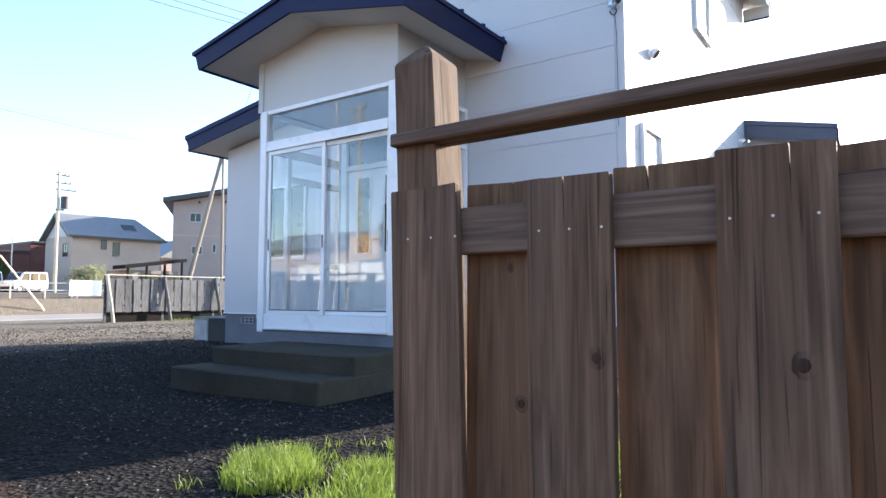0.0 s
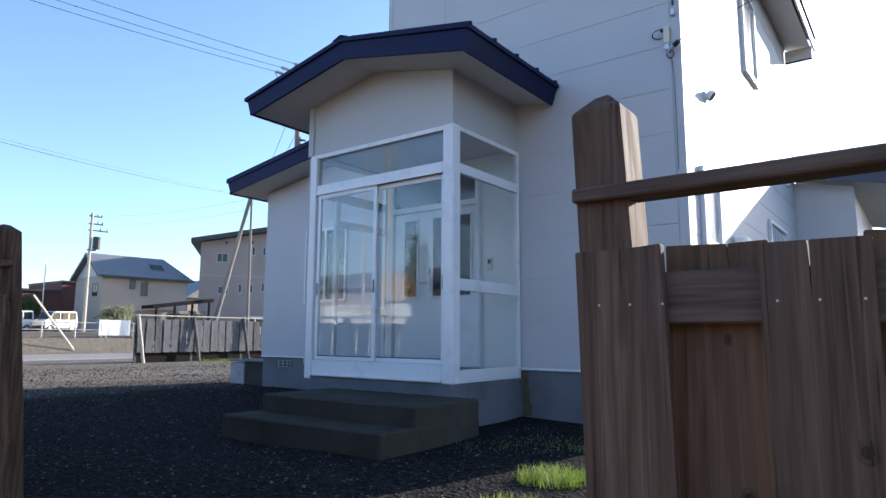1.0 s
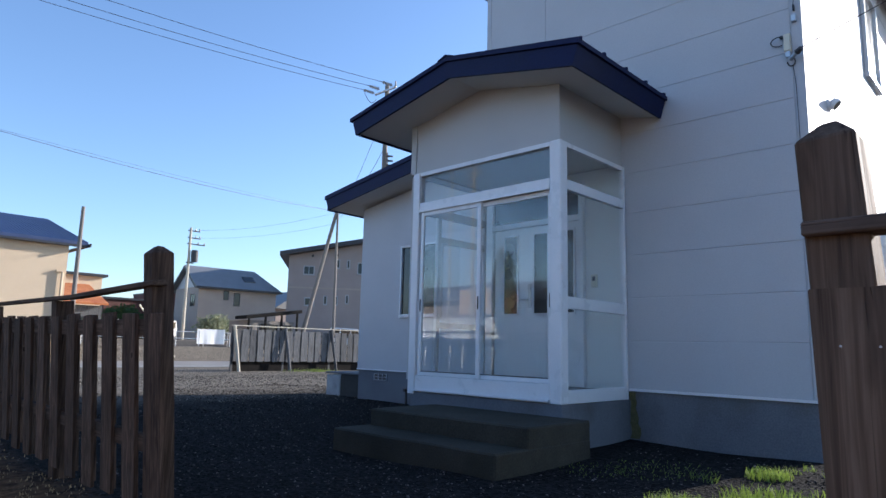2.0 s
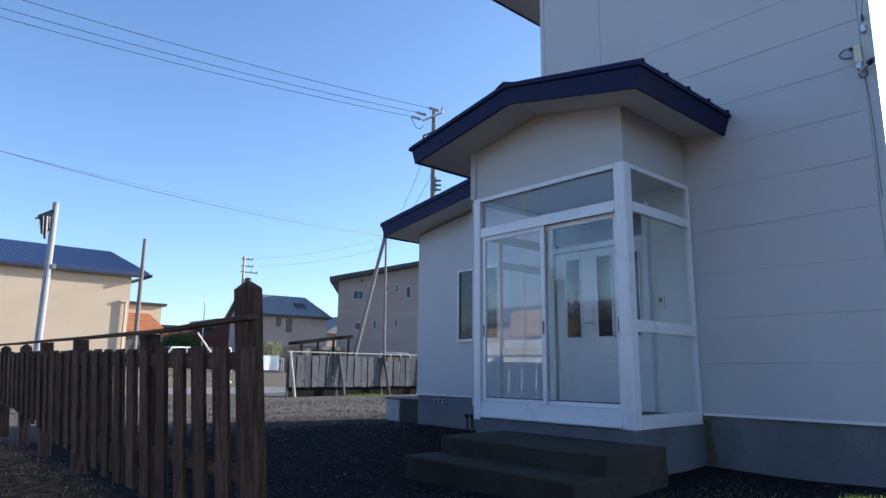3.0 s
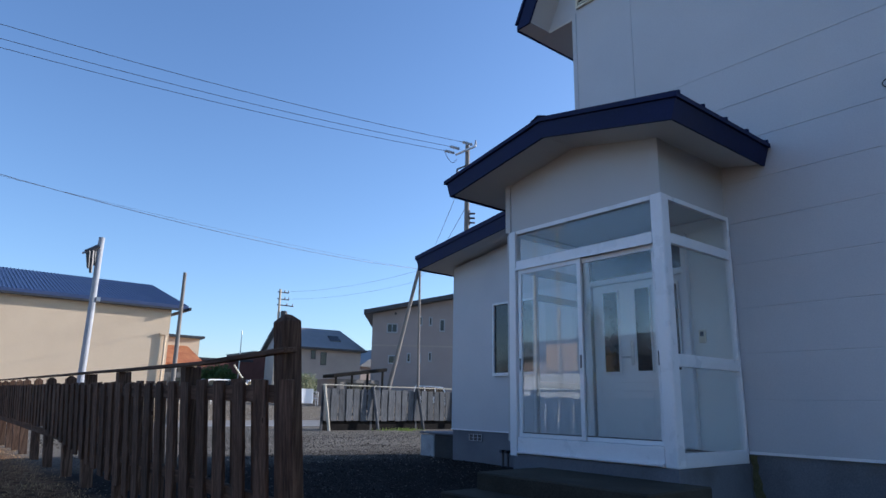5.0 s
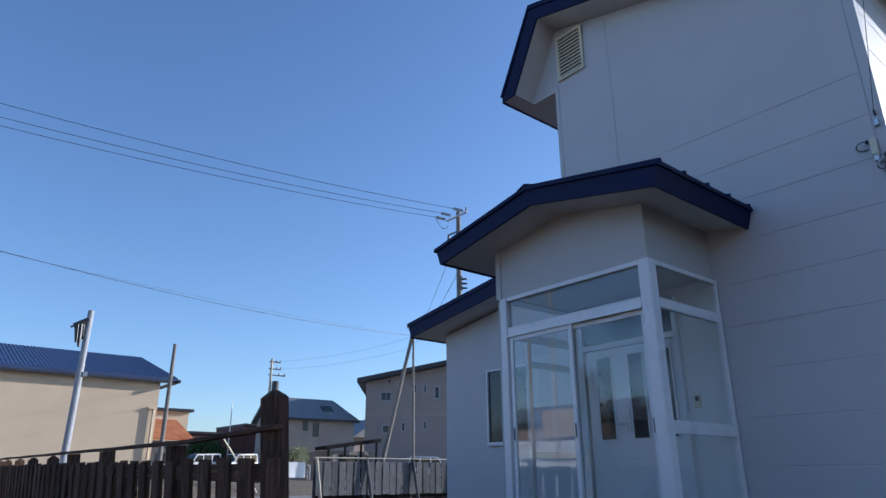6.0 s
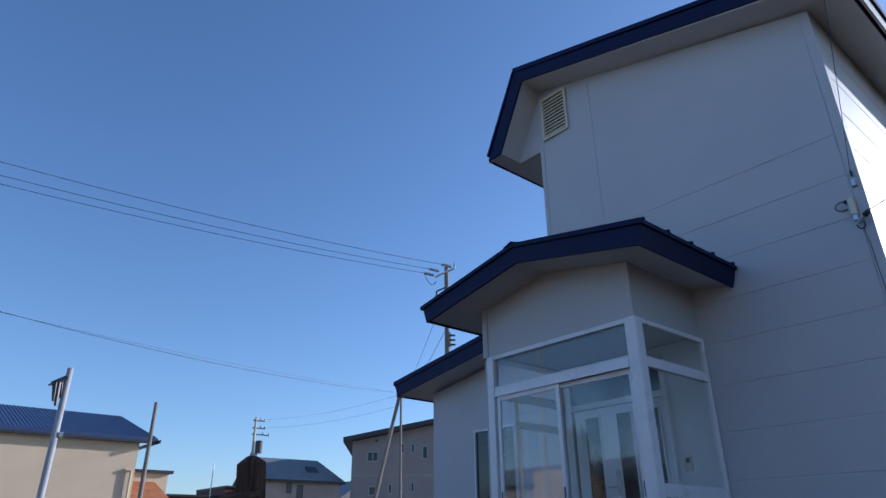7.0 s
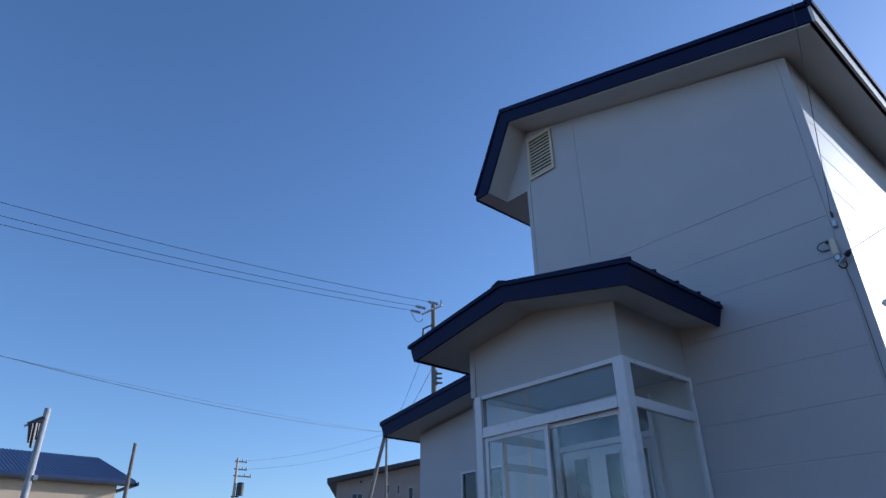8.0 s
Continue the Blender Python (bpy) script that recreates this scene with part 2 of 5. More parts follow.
def prism(bm, pts, axis, a, b):
    """A polygon in the two other axes, drawn out along axis from a to b."""
    def put(p, v):
        return {"x": (v, p[0], p[1]), "y": (p[0], v, p[1]), "z": (p[0], p[1], v)}[axis]
    va, vb = [bm.verts.new(put(p, a)) for p in pts], [bm.verts.new(put(p, b)) for p in pts]
    bm.faces.new(va)
    bm.faces.new(vb[::-1])
    for i in range(len(pts)):
        j = (i + 1) % len(pts)
        bm.faces.new((va[i], vb[i], vb[j], va[j]))
    bmesh.ops.recalc_face_normals(bm, faces=bm.faces[:])


def prismed(pts, axis, a, b):
    bm = bmesh.new()
    prism(bm, pts, axis, a, b)
    return bm


def tube(bm, p, q, r0, r1=None, seg=10):
    p, q = Vector(p), Vector(q)
    r1 = r0 if r1 is None else r1
    m = Matrix.Translation((p + q) / 2) @ (q - p).to_track_quat("Z", "Y").to_matrix().to_4x4()
    bmesh.ops.create_cone(bm, cap_ends=True, segments=seg, radius1=r0, radius2=r1, depth=(q - p).length, matrix=m)


def tubed(p, q, r0, r1=None, seg=10):
    bm = bmesh.new()
    tube(bm, p, q, r0, r1, seg)
    return bm


BASE = {}


def thing(name, at, label, category, group="", kind=""):
    """An Empty at the base of a thing."""
    ob = new(name)
    ob.location = at
    ob.empty_display_size = 0.2
    BASE[ob.name] = Vector(at)
    return tagged(ob, label, category, group, kind)


def mesh_of(name, bm, material, base=Vector()):
    bm.transform(Matrix.Translation(-base))
    me = bpy.data.meshes.new(name)
    bm.to_mesh(me)
    bm.free()
    me.materials.append(material)
    return me


def part(name, bm, material, parent, label=""):
    """One mesh part, modelled in world metres, under a thing or a part."""
    base = BASE[parent.name]
    ob = new(name, mesh_of(name, bm, material, base))
    ob.parent = parent
    BASE[ob.name] = base
    return tagged(ob, label)


def single(name, bm, material, label, category, at=(0, 0, 0), group="", kind=""):
    ob = new(name, mesh_of(name, bm, material, Vector(at)))
    ob.location = at
    BASE[ob.name] = Vector(at)
    return tagged(ob, label, category, group, kind)


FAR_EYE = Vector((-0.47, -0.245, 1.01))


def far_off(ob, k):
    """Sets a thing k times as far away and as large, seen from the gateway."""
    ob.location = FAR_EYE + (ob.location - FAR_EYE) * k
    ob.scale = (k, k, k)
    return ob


def sight(ob):
    ob.visible_shadow = False
    return ob


# ---- ground ----
def ground_material():
    m = bpy.data.materials.new("ground_earth_gravel")
    m.use_nodes = True
    n, l = m.node_tree.nodes, m.node_tree.links
    b = n["Principled BSDF"]
    b.inputs["Roughness"].default_value = 0.95
    b.inputs["Specular IOR Level"].default_value = 0.04
    geo, sep = n.new("ShaderNodeNewGeometry"), n.new("ShaderNodeSeparateXYZ")
    l.new(geo.outputs["Position"], sep.inputs[0])
    def noise_at(scale, detail=5):
        t = n.new("ShaderNodeTexNoise")
        t.inputs["Scale"].default_value, t.inputs["Detail"].default_value = scale, detail
        l.new(geo.outputs["Position"], t.inputs["Vector"])
        return t.outputs[0]
    def ramp(fac, p0, c0, p1, c1):
        r = n.new("ShaderNodeValToRGB")
        r.color_ramp.elements[0].position, r.color_ramp.elements[0].color = p0, (*c0, 1)
        r.color_ramp.elements[1].position, r.color_ramp.elements[1].color = p1, (*c1, 1)
        l.new(fac, r.inputs[0])
        return r.outputs[0]
    def mix(fac, a, c):
        x = n.new("ShaderNodeMixRGB")
        l.new(fac, x.inputs[0])
        l.new(a, x.inputs[1])
        l.new(c, x.inputs[2])
        return x.outputs[0]
    def above(value, lo, hi, wobble=0.0):
        src = value
        if wobble:
            a = n.new("ShaderNodeMath")
            a.operation = "MULTIPLY_ADD"
            a.inputs[1].default_value = wobble
            l.new(noise_at(0.9), a.inputs[0])
            l.new(value, a.inputs[2])
            src = a.outputs[0]
        r = n.new("ShaderNodeMapRange")
        r.inputs[1].default_value, r.inputs[2].default_value = lo, hi
        l.new(src, r.inputs[0])
        return r.outputs[0]
    stones = n.new("ShaderNodeTexVoronoi")
    stones.inputs["Scale"].default_value = 34
    l.new(geo.outputs["Position"], stones.inputs["Vector"])
    gravel = mix(noise_at(0.7), ramp(stones.outputs["Color"], 0.2, (0.005, 0.0047, 0.0047), 0.9, (0.046, 0.0435, 0.0425)), ramp(noise_at(30), 0.3, (0.0035, 0.0033, 0.0032), 0.75, (0.031, 0.029, 0.0282)))
    sunlit_gravel = mix(noise_at(0.5), ramp(noise_at(18, 8), 0.35, (0.034, 0.030, 0.025), 0.68, (0.30, 0.265, 0.215)), ramp(stones.outputs["Color"], 0.2, (0.045, 0.039, 0.033), 0.9, (0.33, 0.29, 0.24)))
    # Paler past the house's shadow edge: sunlight on the gravel put into its colour.
    gravel = mix(above(sep.outputs[0], -11.5, -15.5, -3.0), gravel, sunlit_gravel)
    dry = ramp(noise_at(9), 0.35, (0.065, 0.033, 0.018), 0.7, (0.30, 0.165, 0.088))
    green = ramp(noise_at(5), 0.35, (0.05, 0.07, 0.02), 0.7, (0.14, 0.15, 0.05))
    outside = mix(above(noise_at(0.25), 0.7, 0.82), dry, green)
    fac = above(sep.outputs[1], 1.25, 0.75, -0.5)
    col = mix(fac, gravel, outside)
    weeds = above(noise_at(2.2), 0.66, 0.76)
    near = above(sep.outputs[0], -1.9, -1.2, 0.6)
    both = n.new("ShaderNodeMath")
    both.operation = "MULTIPLY"
    l.new(weeds, both.inputs[0])
    l.new(near, both.inputs[1])
    col = mix(both.outputs[0], col, green)
    l.new(col, b.inputs["Base Color"])
    bp = n.new("ShaderNodeBump")
    bp.inputs["Strength"].default_value, bp.inputs["Distance"].default_value = 0.8, 0.02
    l.new(stones.outputs["Distance"], bp.inputs["Height"])
    l.new(bp.outputs[0], b.inputs["Normal"])
    return m


def ground_height(x, y):
    near = max(0.0, 1 - ((x + 4) / 16) ** 2 - ((y - 4) / 10) ** 2)
    rise = 0.05 * min(1, max(0, (y - 4.2) / 1.5)) * (1 if x > -4 else max(0, 1 - (-4 - x) / 1.0))
    def ease(v):
        v = min(1.0, max(0.0, v))
        return v * v * (3 - 2 * v)
    street = -0.25 * ease((-x - 15) / 11) + 1.0 * ease((-x - 42.5) / 1.8) + 0.45 * ease((-x - 46) / 12)
    return near * 0.03 * noise.noise((x * 0.9, y * 0.9, 0)) + rise * (1 if y < 12 else 0) + street


def build_ground():
    xs = sorted({-700, -300, -120, -60, 700, 300, 120, 60, 30, 15, 8} | {round(-40 + i * 2.0, 2) for i in range(14)} | {round(-46 + i * 0.5, 2) for i in range(12)} | {round(-13 + i * 0.25, 2) for i in range(77)})
    ys = sorted({-700, -300, -120, -60, -30, -15, -8, 700, 300, 120, 60, 40, 30, 20} | {round(-5 + i * 0.25, 2) for i in range(77)})
    bm = bmesh.new()
    vs = [[bm.verts.new((x, y, ground_height(x, y) - 0.01)) for y in ys] for x in xs]
    for i in range(len(xs) - 1):
        for j in range(len(ys) - 1):
            f = bm.faces.new((vs[i][j], vs[i + 1][j], vs[i + 1][j + 1], vs[i][j + 1]))
            f.smooth = True
    single("ground", bm, ground_material(), "dark gravel yard turning to dry grass outside the fence", "ground", kind="structure")
    bm = bmesh.new()
    box(bm, -41.8, -32.0, -300, 300, -0.5, -0.235)
    single("road", bm, ASPHALT, "pale worn asphalt street beyond the yard", "road", kind="structure")
    line = surface("road_paint", (0.32, 0.32, 0.31), (0.5, 0.5, 0.48), 3, 0.7, 0.05, 40)
    single("road_line", boxed(-33.0, -32.8, -300, 300, -0.234, -0.23), line, "white edge line on the asphalt street", "road line", kind="structure")


build_ground()


# ---- the house ----
house = thing("house", (-3.8, 6.44, 0), "white two-storey house with navy roof edges and clapboard panels", "house")
HX0, HX1, HY0, HY1 = -5.83, -1.83, 6.44, 13.3
GABLE = [(HX0, 0.575), (HX1, 0.575), (HX1, 6.50), (-5.80, 7.74), (-6.30, 6.65), (HX0, 6.65)]
PANEL = 0.006


def build_house_body():
    core = part("front_wall", prismed(GABLE, "y", HY0 + PANEL, HY0 + 0.16), WHITE_WALL, house)
    part("foundation", boxed(HX0 + 0.02, HX1 - 0.02, HY0 + 0.02, HY1, -0.1, 0.572), CONCRETE, house, "grey rendered concrete foundation")
    part("base_trim", boxed(-3.73, HX1 + 0.012, HY0 - 0.014, HY0 + 0.02, 0.562, 0.588), ALU, house, "white metal drip strip")
    right = part("side_wall", boxed(HX1 - 0.16, HX1, HY0 + 0.17, HY1, 0.575, 6.49), WHITE_WALL, house)
    part("side_wall", boxed(HX0, HX0 + 0.16, HY0 + 0.17, HY1, 0.575, 6.74), WHITE_WALL, house)
    part("back_wall", boxed(HX0, HX1, HY1, HY1 + 0.16, 0.0, 6.9), WHITE_WALL, house)
    part("attic_floor", boxed(HX0 + 0.17, HX1 - 0.17, HY0 + 0.2, HY1 - 0.02, 6.0, 6.2), SOFFIT, house)
    # front panels: courses of 0.455 m, with a butt joint near the left edge
    levels = [0.59, 1.10, 1.575, 2.055, 2.535, 3.0, 3.46, 3.93, 4.39, 4.875]
    g = 0.005
    for a, b in zip(levels, levels[1:]):
        x0 = -3.73 if b < 3.3 else -4.83
        part("siding_panel", boxed(x0 + g, HX1 - 0.10, HY0, HY0 + PANEL, a + g, b - g, bevel=0.002), WHITE_WALL, core)
    part("siding_panel", prismed([(-4.83 + g, 4.875 + g), (HX1 - 0.10, 4.875 + g), (HX1 - 0.10, 6.52), (-4.83 + g, 7.40)], "y", HY0, HY0 + PANEL), WHITE_WALL, core)
    part("siding_panel", prismed([(HX0 + 0.07, 3.6), (-4.83 - g, 3.6), (-4.83 - g, 7.40), (-5.78, 7.70), (HX0 + 0.07, 7.6)], "y", HY0, HY0 + PANEL), WHITE_WALL, core)
    part("corner_trim", boxed(HX1 - 0.094, HX1 + 0.006, HY0 - 0.006, HY0 + 0.10, 0.59, 6.47, bevel=0.004), WHITE_WALL, house)
    part("corner_trim", boxed(HX0 - 0.006, HX0 + 0.064, HY0 - 0.006, HY0 + 0.08, 0.59, 6.70, bevel=0.004), WHITE_WALL, house)
    # side courses, lit by the sun
    z = 0.59
    while z < 6.3:
        part("siding_panel", boxed(HX1, HX1 + PANEL, HY0 + 0.104, HY1, z + g, min(z + 0.455, 6.48) - g, bevel=0.002), WHITE_WALL, right)
        z += 0.455


def build_house_roof():
    out = [(-6.58, 6.71), (-5.90, 8.06), (-1.35, 6.68)]
    y0, y1 = 6.0, 13.6
    roof = part("roof", prismed([out[0], out[1], out[2], (-1.35, 6.62), (-5.90, 7.98), (-6.53, 6.72)], "y", y0 - 0.02, y1), BLUE, house, "navy painted steel roof")
    part("fascia", prismed([(-5.895, 7.975), (-1.36, 6.60), (-1.36, 6.40), (-5.75, 7.725), (-6.30, 6.62), (-6.56, 6.62)], "y", y0, y0 + 0.03), BLUE, roof, "navy fascia board")
    part("soffit", prismed([(-5.76, 7.72), (-1.40, 6.39), (-1.40, 6.43), (-5.76, 7.76)], "y", y0 + 0.03, y1), SOFFIT, roof, "cream soffit")
    part("soffit", prismed([(-6.312, 6.636), (-5.76, 7.72), (-5.80, 7.76), (-6.36, 6.68)], "y", y0 + 0.03, y1), SOFFIT, roof, "cream soffit")
    part("eave_board", boxed(-1.36, -1.33, y0, y1, 6.38, 6.60), SOFFIT, roof, "white eave board")
    part("eave_end", boxed(HX1 + 0.01, -1.362, 13.31, 13.34, 6.16, 6.385), SOFFIT, roof, "white boxed eave end")
    part("eave_end_strip", boxed(HX1 + 0.01, -1.362, 13.30, 13.345, 6.14, 6.157), BLUE, roof)
    part("eave_flashing", boxed(-1.37, -1.30, y0 - 0.02, y1, 6.602, 6.70), BLUE, roof)
    part("eave_board", boxed(-6.58, -6.54, y0 + 0.031, y1, 6.61, 6.72), BLUE, roof)
    part("soffit", boxed(-6.54, HX0 - 0.002, HY0 + 0.004, y1, 6.615, 6.645), SOFFIT, roof)
    part("soffit", boxed(-6.54, -6.275, y0 + 0.031, HY0 + 0.003, 6.618, 6.64), SOFFIT, roof)
    # Dark backing sheet stands in for the shade between the slats.
    louvre = part("gable_vent", boxed(-5.72, -5.26, HY0 - 0.006, HY0 - 0.002, 6.76, 7.50), DARK, house, "cream louvred gable vent")
    for x0, x1, z0, z1 in ((-5.74, -5.70, 6.74, 7.54), (-5.28, -5.24, 6.74, 7.50), (-5.70, -5.28, 6.74, 6.78), (-5.70, -5.28, 7.47, 7.52)):
        part("frame", boxed(x0, x1, HY0 - 0.04, HY0 - 0.007, z0, z1, bevel=0.004), CREAM, louvre)
    for i in range(11):
        z = 6.80 + i * 0.061
        part("slat", prismed([(HY0 - 0.037, z - 0.004), (HY0 - 0.031, z - 0.008), (HY0 - 0.010, z + 0.034), (HY0 - 0.016, z + 0.038)], "x", -5.70, -5.28), CREAM, louvre)


def window_unit(name, parent, axis, at, a0, a1, z0, z1, out, material=ALU, pane=DARKGLASS, split=True, frame_w=0.05):
    """A framed window on a wall. axis: the wall's normal; out: +1 or -1, the way it faces."""
    def bx(p0, p1, d0, d1, zz0, zz1, bev=0.0):
        lo, hi = sorted((at + out * d0, at + out * d1))
        return boxed(lo, hi, p0, p1, zz0, zz1, bevel=bev) if axis == "x" else boxed(p0, p1, lo, hi, zz0, zz1, bevel=bev)
    w = part(name, bx(a0 + frame_w, a1 - frame_w, 0.004, 0.012, z0 + frame_w, z1 - frame_w), pane, parent, "dark glazed window")
    for p0, p1, q0, q1 in ((a0, a0 + frame_w, z0, z1), (a1 - frame_w, a1, z0, z1), (a0 + frame_w, a1 - frame_w, z0, z0 + frame_w), (a0 + frame_w, a1 - frame_w, z1 - frame_w, z1)):
        part("frame", bx(p0, p1, 0.002, 0.05, q0, q1, 0.004), material, w)
    if split:
        m = (a0 + a1) / 2
        part("mullion", bx(m - 0.02, m + 0.02, 0.013, 0.04, z0 + frame_w, z1 - frame_w), material, w)
    part("sill", bx(a0 - 0.005, a1 + 0.005, 0.002, 0.058, z0 - 0.022, z0 - 0.003), material, w)
    return w


def domed_hood(parent, at, out, r=0.062):
    """A round vent cap: a collar, a dome cut off low on its front, and a mouth that looks down and out, closed by a
    dark disc for the shade inside.
    """
    at = Vector(at)
    turn = out.to_track_quat("Z", "Y").to_matrix().to_4x4()
    bm = bmesh.new()
    bmesh.ops.create_uvsphere(bm, u_segments=24, v_segments=14, radius=r, matrix=Matrix.Translation(at + out * 0.06))
    cut = (out * 0.75 + Vector((0, 0, -0.66))).normalized()
    bmesh.ops.bisect_plane(bm, geom=bm.verts[:] + bm.edges[:] + bm.faces[:], plane_co=at + out * 0.06 + cut * r * 0.45, plane_no=cut, clear_outer=True)
    for f in bm.faces:
        f.smooth = True
    hood = part("vent_hood", bm, ALU, parent, "white domed vent hood")
    shell = hood.modifiers.new("thickness", "SOLIDIFY")
    shell.thickness = 0.004
    mouth = bmesh.new()
    bmesh.ops.create_circle(mouth, cap_ends=True, segments=20, radius=r * 0.84, matrix=Matrix.Translation(at + out * 0.06 + cut * r * 0.36) @ cut.to_track_quat("Z", "Y").to_matrix().to_4x4())
    ext = bmesh.ops.extrude_face_region(mouth, geom=mouth.faces[:])
    for v in ext["geom"]:
        if isinstance(v, bmesh.types.BMVert):
            v.co -= cut * 0.006
    bmesh.ops.recalc_face_normals(mouth, faces=mouth.faces[:])
    part("hood_mouth", mouth, DARK, hood)
    collar = bmesh.new()
    bmesh.ops.create_cone(collar, cap_ends=True, segments=24, radius1=r * 1.12, radius2=r * 1.08, depth=0.02, matrix=Matrix.Translation(at + out * 0.012) @ turn)
    part("collar", collar, ALU, hood)


def build_house_fittings():
    window_unit("window", house, "x", HX1 + PANEL, 9.4, 10.25, 4.66, 5.95, 1, pane=BRIGHTGLASS, split=False)
    window_unit("window", house, "x", HX1 + PANEL, 6.85, 7.55, 1.9, 2.72, 1, pane=BRIGHTGLASS, split=False)
    window_unit("window", house, "x", HX1 + PANEL, 10.5, 12.0, 1.6, 2.7, 1, pane=BRIGHTGLASS, split=False)
    # round vent hood
    domed_hood(house, (HX1 + PANEL, 7.27, 3.60), Vector((1, 0, 0)))
    domed_hood(house, (HX1 + PANEL, 12.48, 3.62), Vector((1, 0, 0)))
    box_ = part("meter_box", boxed(HX1 + 0.008, HX1 + 0.16, 8.2, 8.55, 1.6, 2.15, bevel=0.03), ALU, house, "white meter box")
    part("cover", boxed(HX1 + 0.161, HX1 + 0.17, 8.24, 8.51, 1.66, 2.08, bevel=0.004), ALU, box_)
    # cable bracket at the corner
    y = HY0 - 0.006
    brk = part("cable_bracket", boxed(-1.985, -1.925, y - 0.055, y - 0.001, 3.93, 4.11, bevel=0.008), CREAM, house, "cream service cable box with insulators")
    part("hinge", boxed(-2.02, -1.986, y - 0.05, y - 0.015, 4.075, 4.105, bevel=0.005), DARK, brk)
    part("lug", boxed(-1.975, -1.93, y - 0.05, y - 0.004, 3.865, 3.928, bevel=0.005), STEEL, brk)
    part("insulator", tubed((-1.935, y - 0.04, 3.84), (-1.86, y - 0.09, 3.87), 0.024, 0.016), STEEL, brk)
    part("insulator", tubed((-1.86, y - 0.091, 3.871), (-1.815, y - 0.12, 3.889), 0.03, 0.022), DARK, brk)
    for k, (cx, cz, rx, rz) in enumerate(((-2.03, 4.055, 0.075, 0.04), (-1.93, 3.82, 0.035, 0.04))):
        loop = bmesh.new()
        pts = [(cx - rx * math.cos(a), y - 0.03 - 0.02 * math.sin(a), cz + rz * math.sin(a)) for a in [(-1.9 + 0.42 * i) if k == 0 else (2.6 + 0.42 * i) for i in range(10)]]
        for p, q in zip(pts, pts[1:]):
            tube(loop, p, q, 0.006, seg=6)
        part("cable_loop", loop, DARK, brk)
    drop = bmesh.new()
    pts = [(-1.92, y - 0.012, 3.78), (-1.905, y - 0.012, 3.6), (-1.90, y - 0.012, 3.2), (-1.90, y - 0.012, 2.6)]
    for p, q in zip(pts, pts[1:]):
        tube(drop, p, q, 0.003, seg=6)
    part("drop_cable", drop, DARK, brk)
    part("clamp", boxed(-1.91, -1.865, y - 0.045, y - 0.001, 4.22, 4.30, bevel=0.008), STEEL, brk)
    part("clamp_hook", boxed(-1.892, -1.876, y - 0.04, y - 0.001, 4.34, 4.40, bevel=0.004), DARK, brk)


build_house_body()
build_house_roof()
build_house_fittings()

# ---- low wing ----
wing = thing("house_wing", (-8, 7.78, 0), "white single-storey wing with a navy roof edge", "house wing")


def build_wing():
    y = 7.78
    wx0, wx1 = -10.12, HX0 - 0.002
    w = part("front_wall", prismed([(wx0, 0.55), (wx1, 0.55), (wx1, 4.35), (wx0, 3.66)], "y", y, y + 0.15), WHITE_WALL, wing)
    part("side_wall", boxed(wx0, wx0 + 0.15, y + 0.152, 13.3, 0.55, 3.66), WHITE_WALL, wing)
    part("back_wall", boxed(wx0, wx1, 13.302, 13.45, 0.0, 3.66), WHITE_WALL, wing)
    part("foundation", boxed(wx0 + 0.02, wx1, y + 0.02, 13.3, -0.1, 0.548), CONCRETE, wing, "grey concrete foundation")
    part("base_trim", boxed(wx0 - 0.01, wx1, y - 0.012, y + 0.018, 0.54, 0.56), ALU, wing, "white drip strip")
    s = 0.15
    def zt(x):
        return 3.92 + (x + 10.62) * s
    r = part("roof", prismed([(-10.64, zt(-10.64)), (wx1, zt(wx1)), (wx1, zt(wx1) - 0.08), (-10.64, zt(-10.64) - 0.08)], "y", 7.18, 13.7), BLUE, wing, "navy painted steel roof")
    part("fascia", prismed([(-10.62, zt(-10.62) - 0.082), (wx1, zt(wx1) - 0.082), (wx1, zt(wx1) - 0.31), (-10.52, zt(-10.52) - 0.31)], "y", 7.2, 7.23), BLUE, r)
    part("eave_board", boxed(-10.6, -10.56, 7.232, 13.7, 3.62, 3.82), BLUE, r)
    part("soffit", prismed([(-10.55, zt(-10.55) - 0.29), (wx1, zt(wx1) - 0.29), (wx1, zt(wx1) - 0.26), (-10.55, zt(-10.55) - 0.26)], "y", 7.232, 13.6), SOFFIT, r)
    window_unit("window", wing, "y", y, -8.94, -7.9, 1.53, 2.82, -1, frame_w=0.034)
    # Dark sheet behind the bars gives the holes their shade.
    v = part("foundation_vent", boxed(-9.62, -9.26, y + 0.006, y + 0.018, 0.37, 0.48), DARK, wing, "pale cast foundation vent")
    for i in range(4):
        x = -9.61 + i * 0.113
        part("vent_bar", boxed(x - 0.008, x + 0.008, y - 0.002, y + 0.006, 0.37, 0.48), POROUS, v)
    for z in (0.365, 0.42, 0.475):
        part("vent_bar", boxed(-9.625, -9.255, y - 0.004, y - 0.002, z, z + 0.009), POROUS, v)


build_wing()
block = thing("concrete_block", (-10.6, 8.3, 0), "low weathered concrete block with a pale end and dark stains", "block")
part("body", boxed(-10.83, -10.106, 7.93, 9.0, -0.05, 0.42, bevel=0.015), surface("stained_concrete", (0.018, 0.018, 0.017), (0.05, 0.05, 0.048), 2.5, 0.9, 0.4, 60), block, "black-stained concrete")
part("end_slab", boxed(-11.28, -10.832, 7.92, 9.0, -0.05, 0.40, bevel=0.015), surface("pale_concrete", (0.25, 0.255, 0.26), (0.42, 0.42, 0.41), 3.5, 0.9, 0.3, 60, spot=((0.12, 0.12, 0.12), 0.6, 3.0)), block, "pale bare concrete")
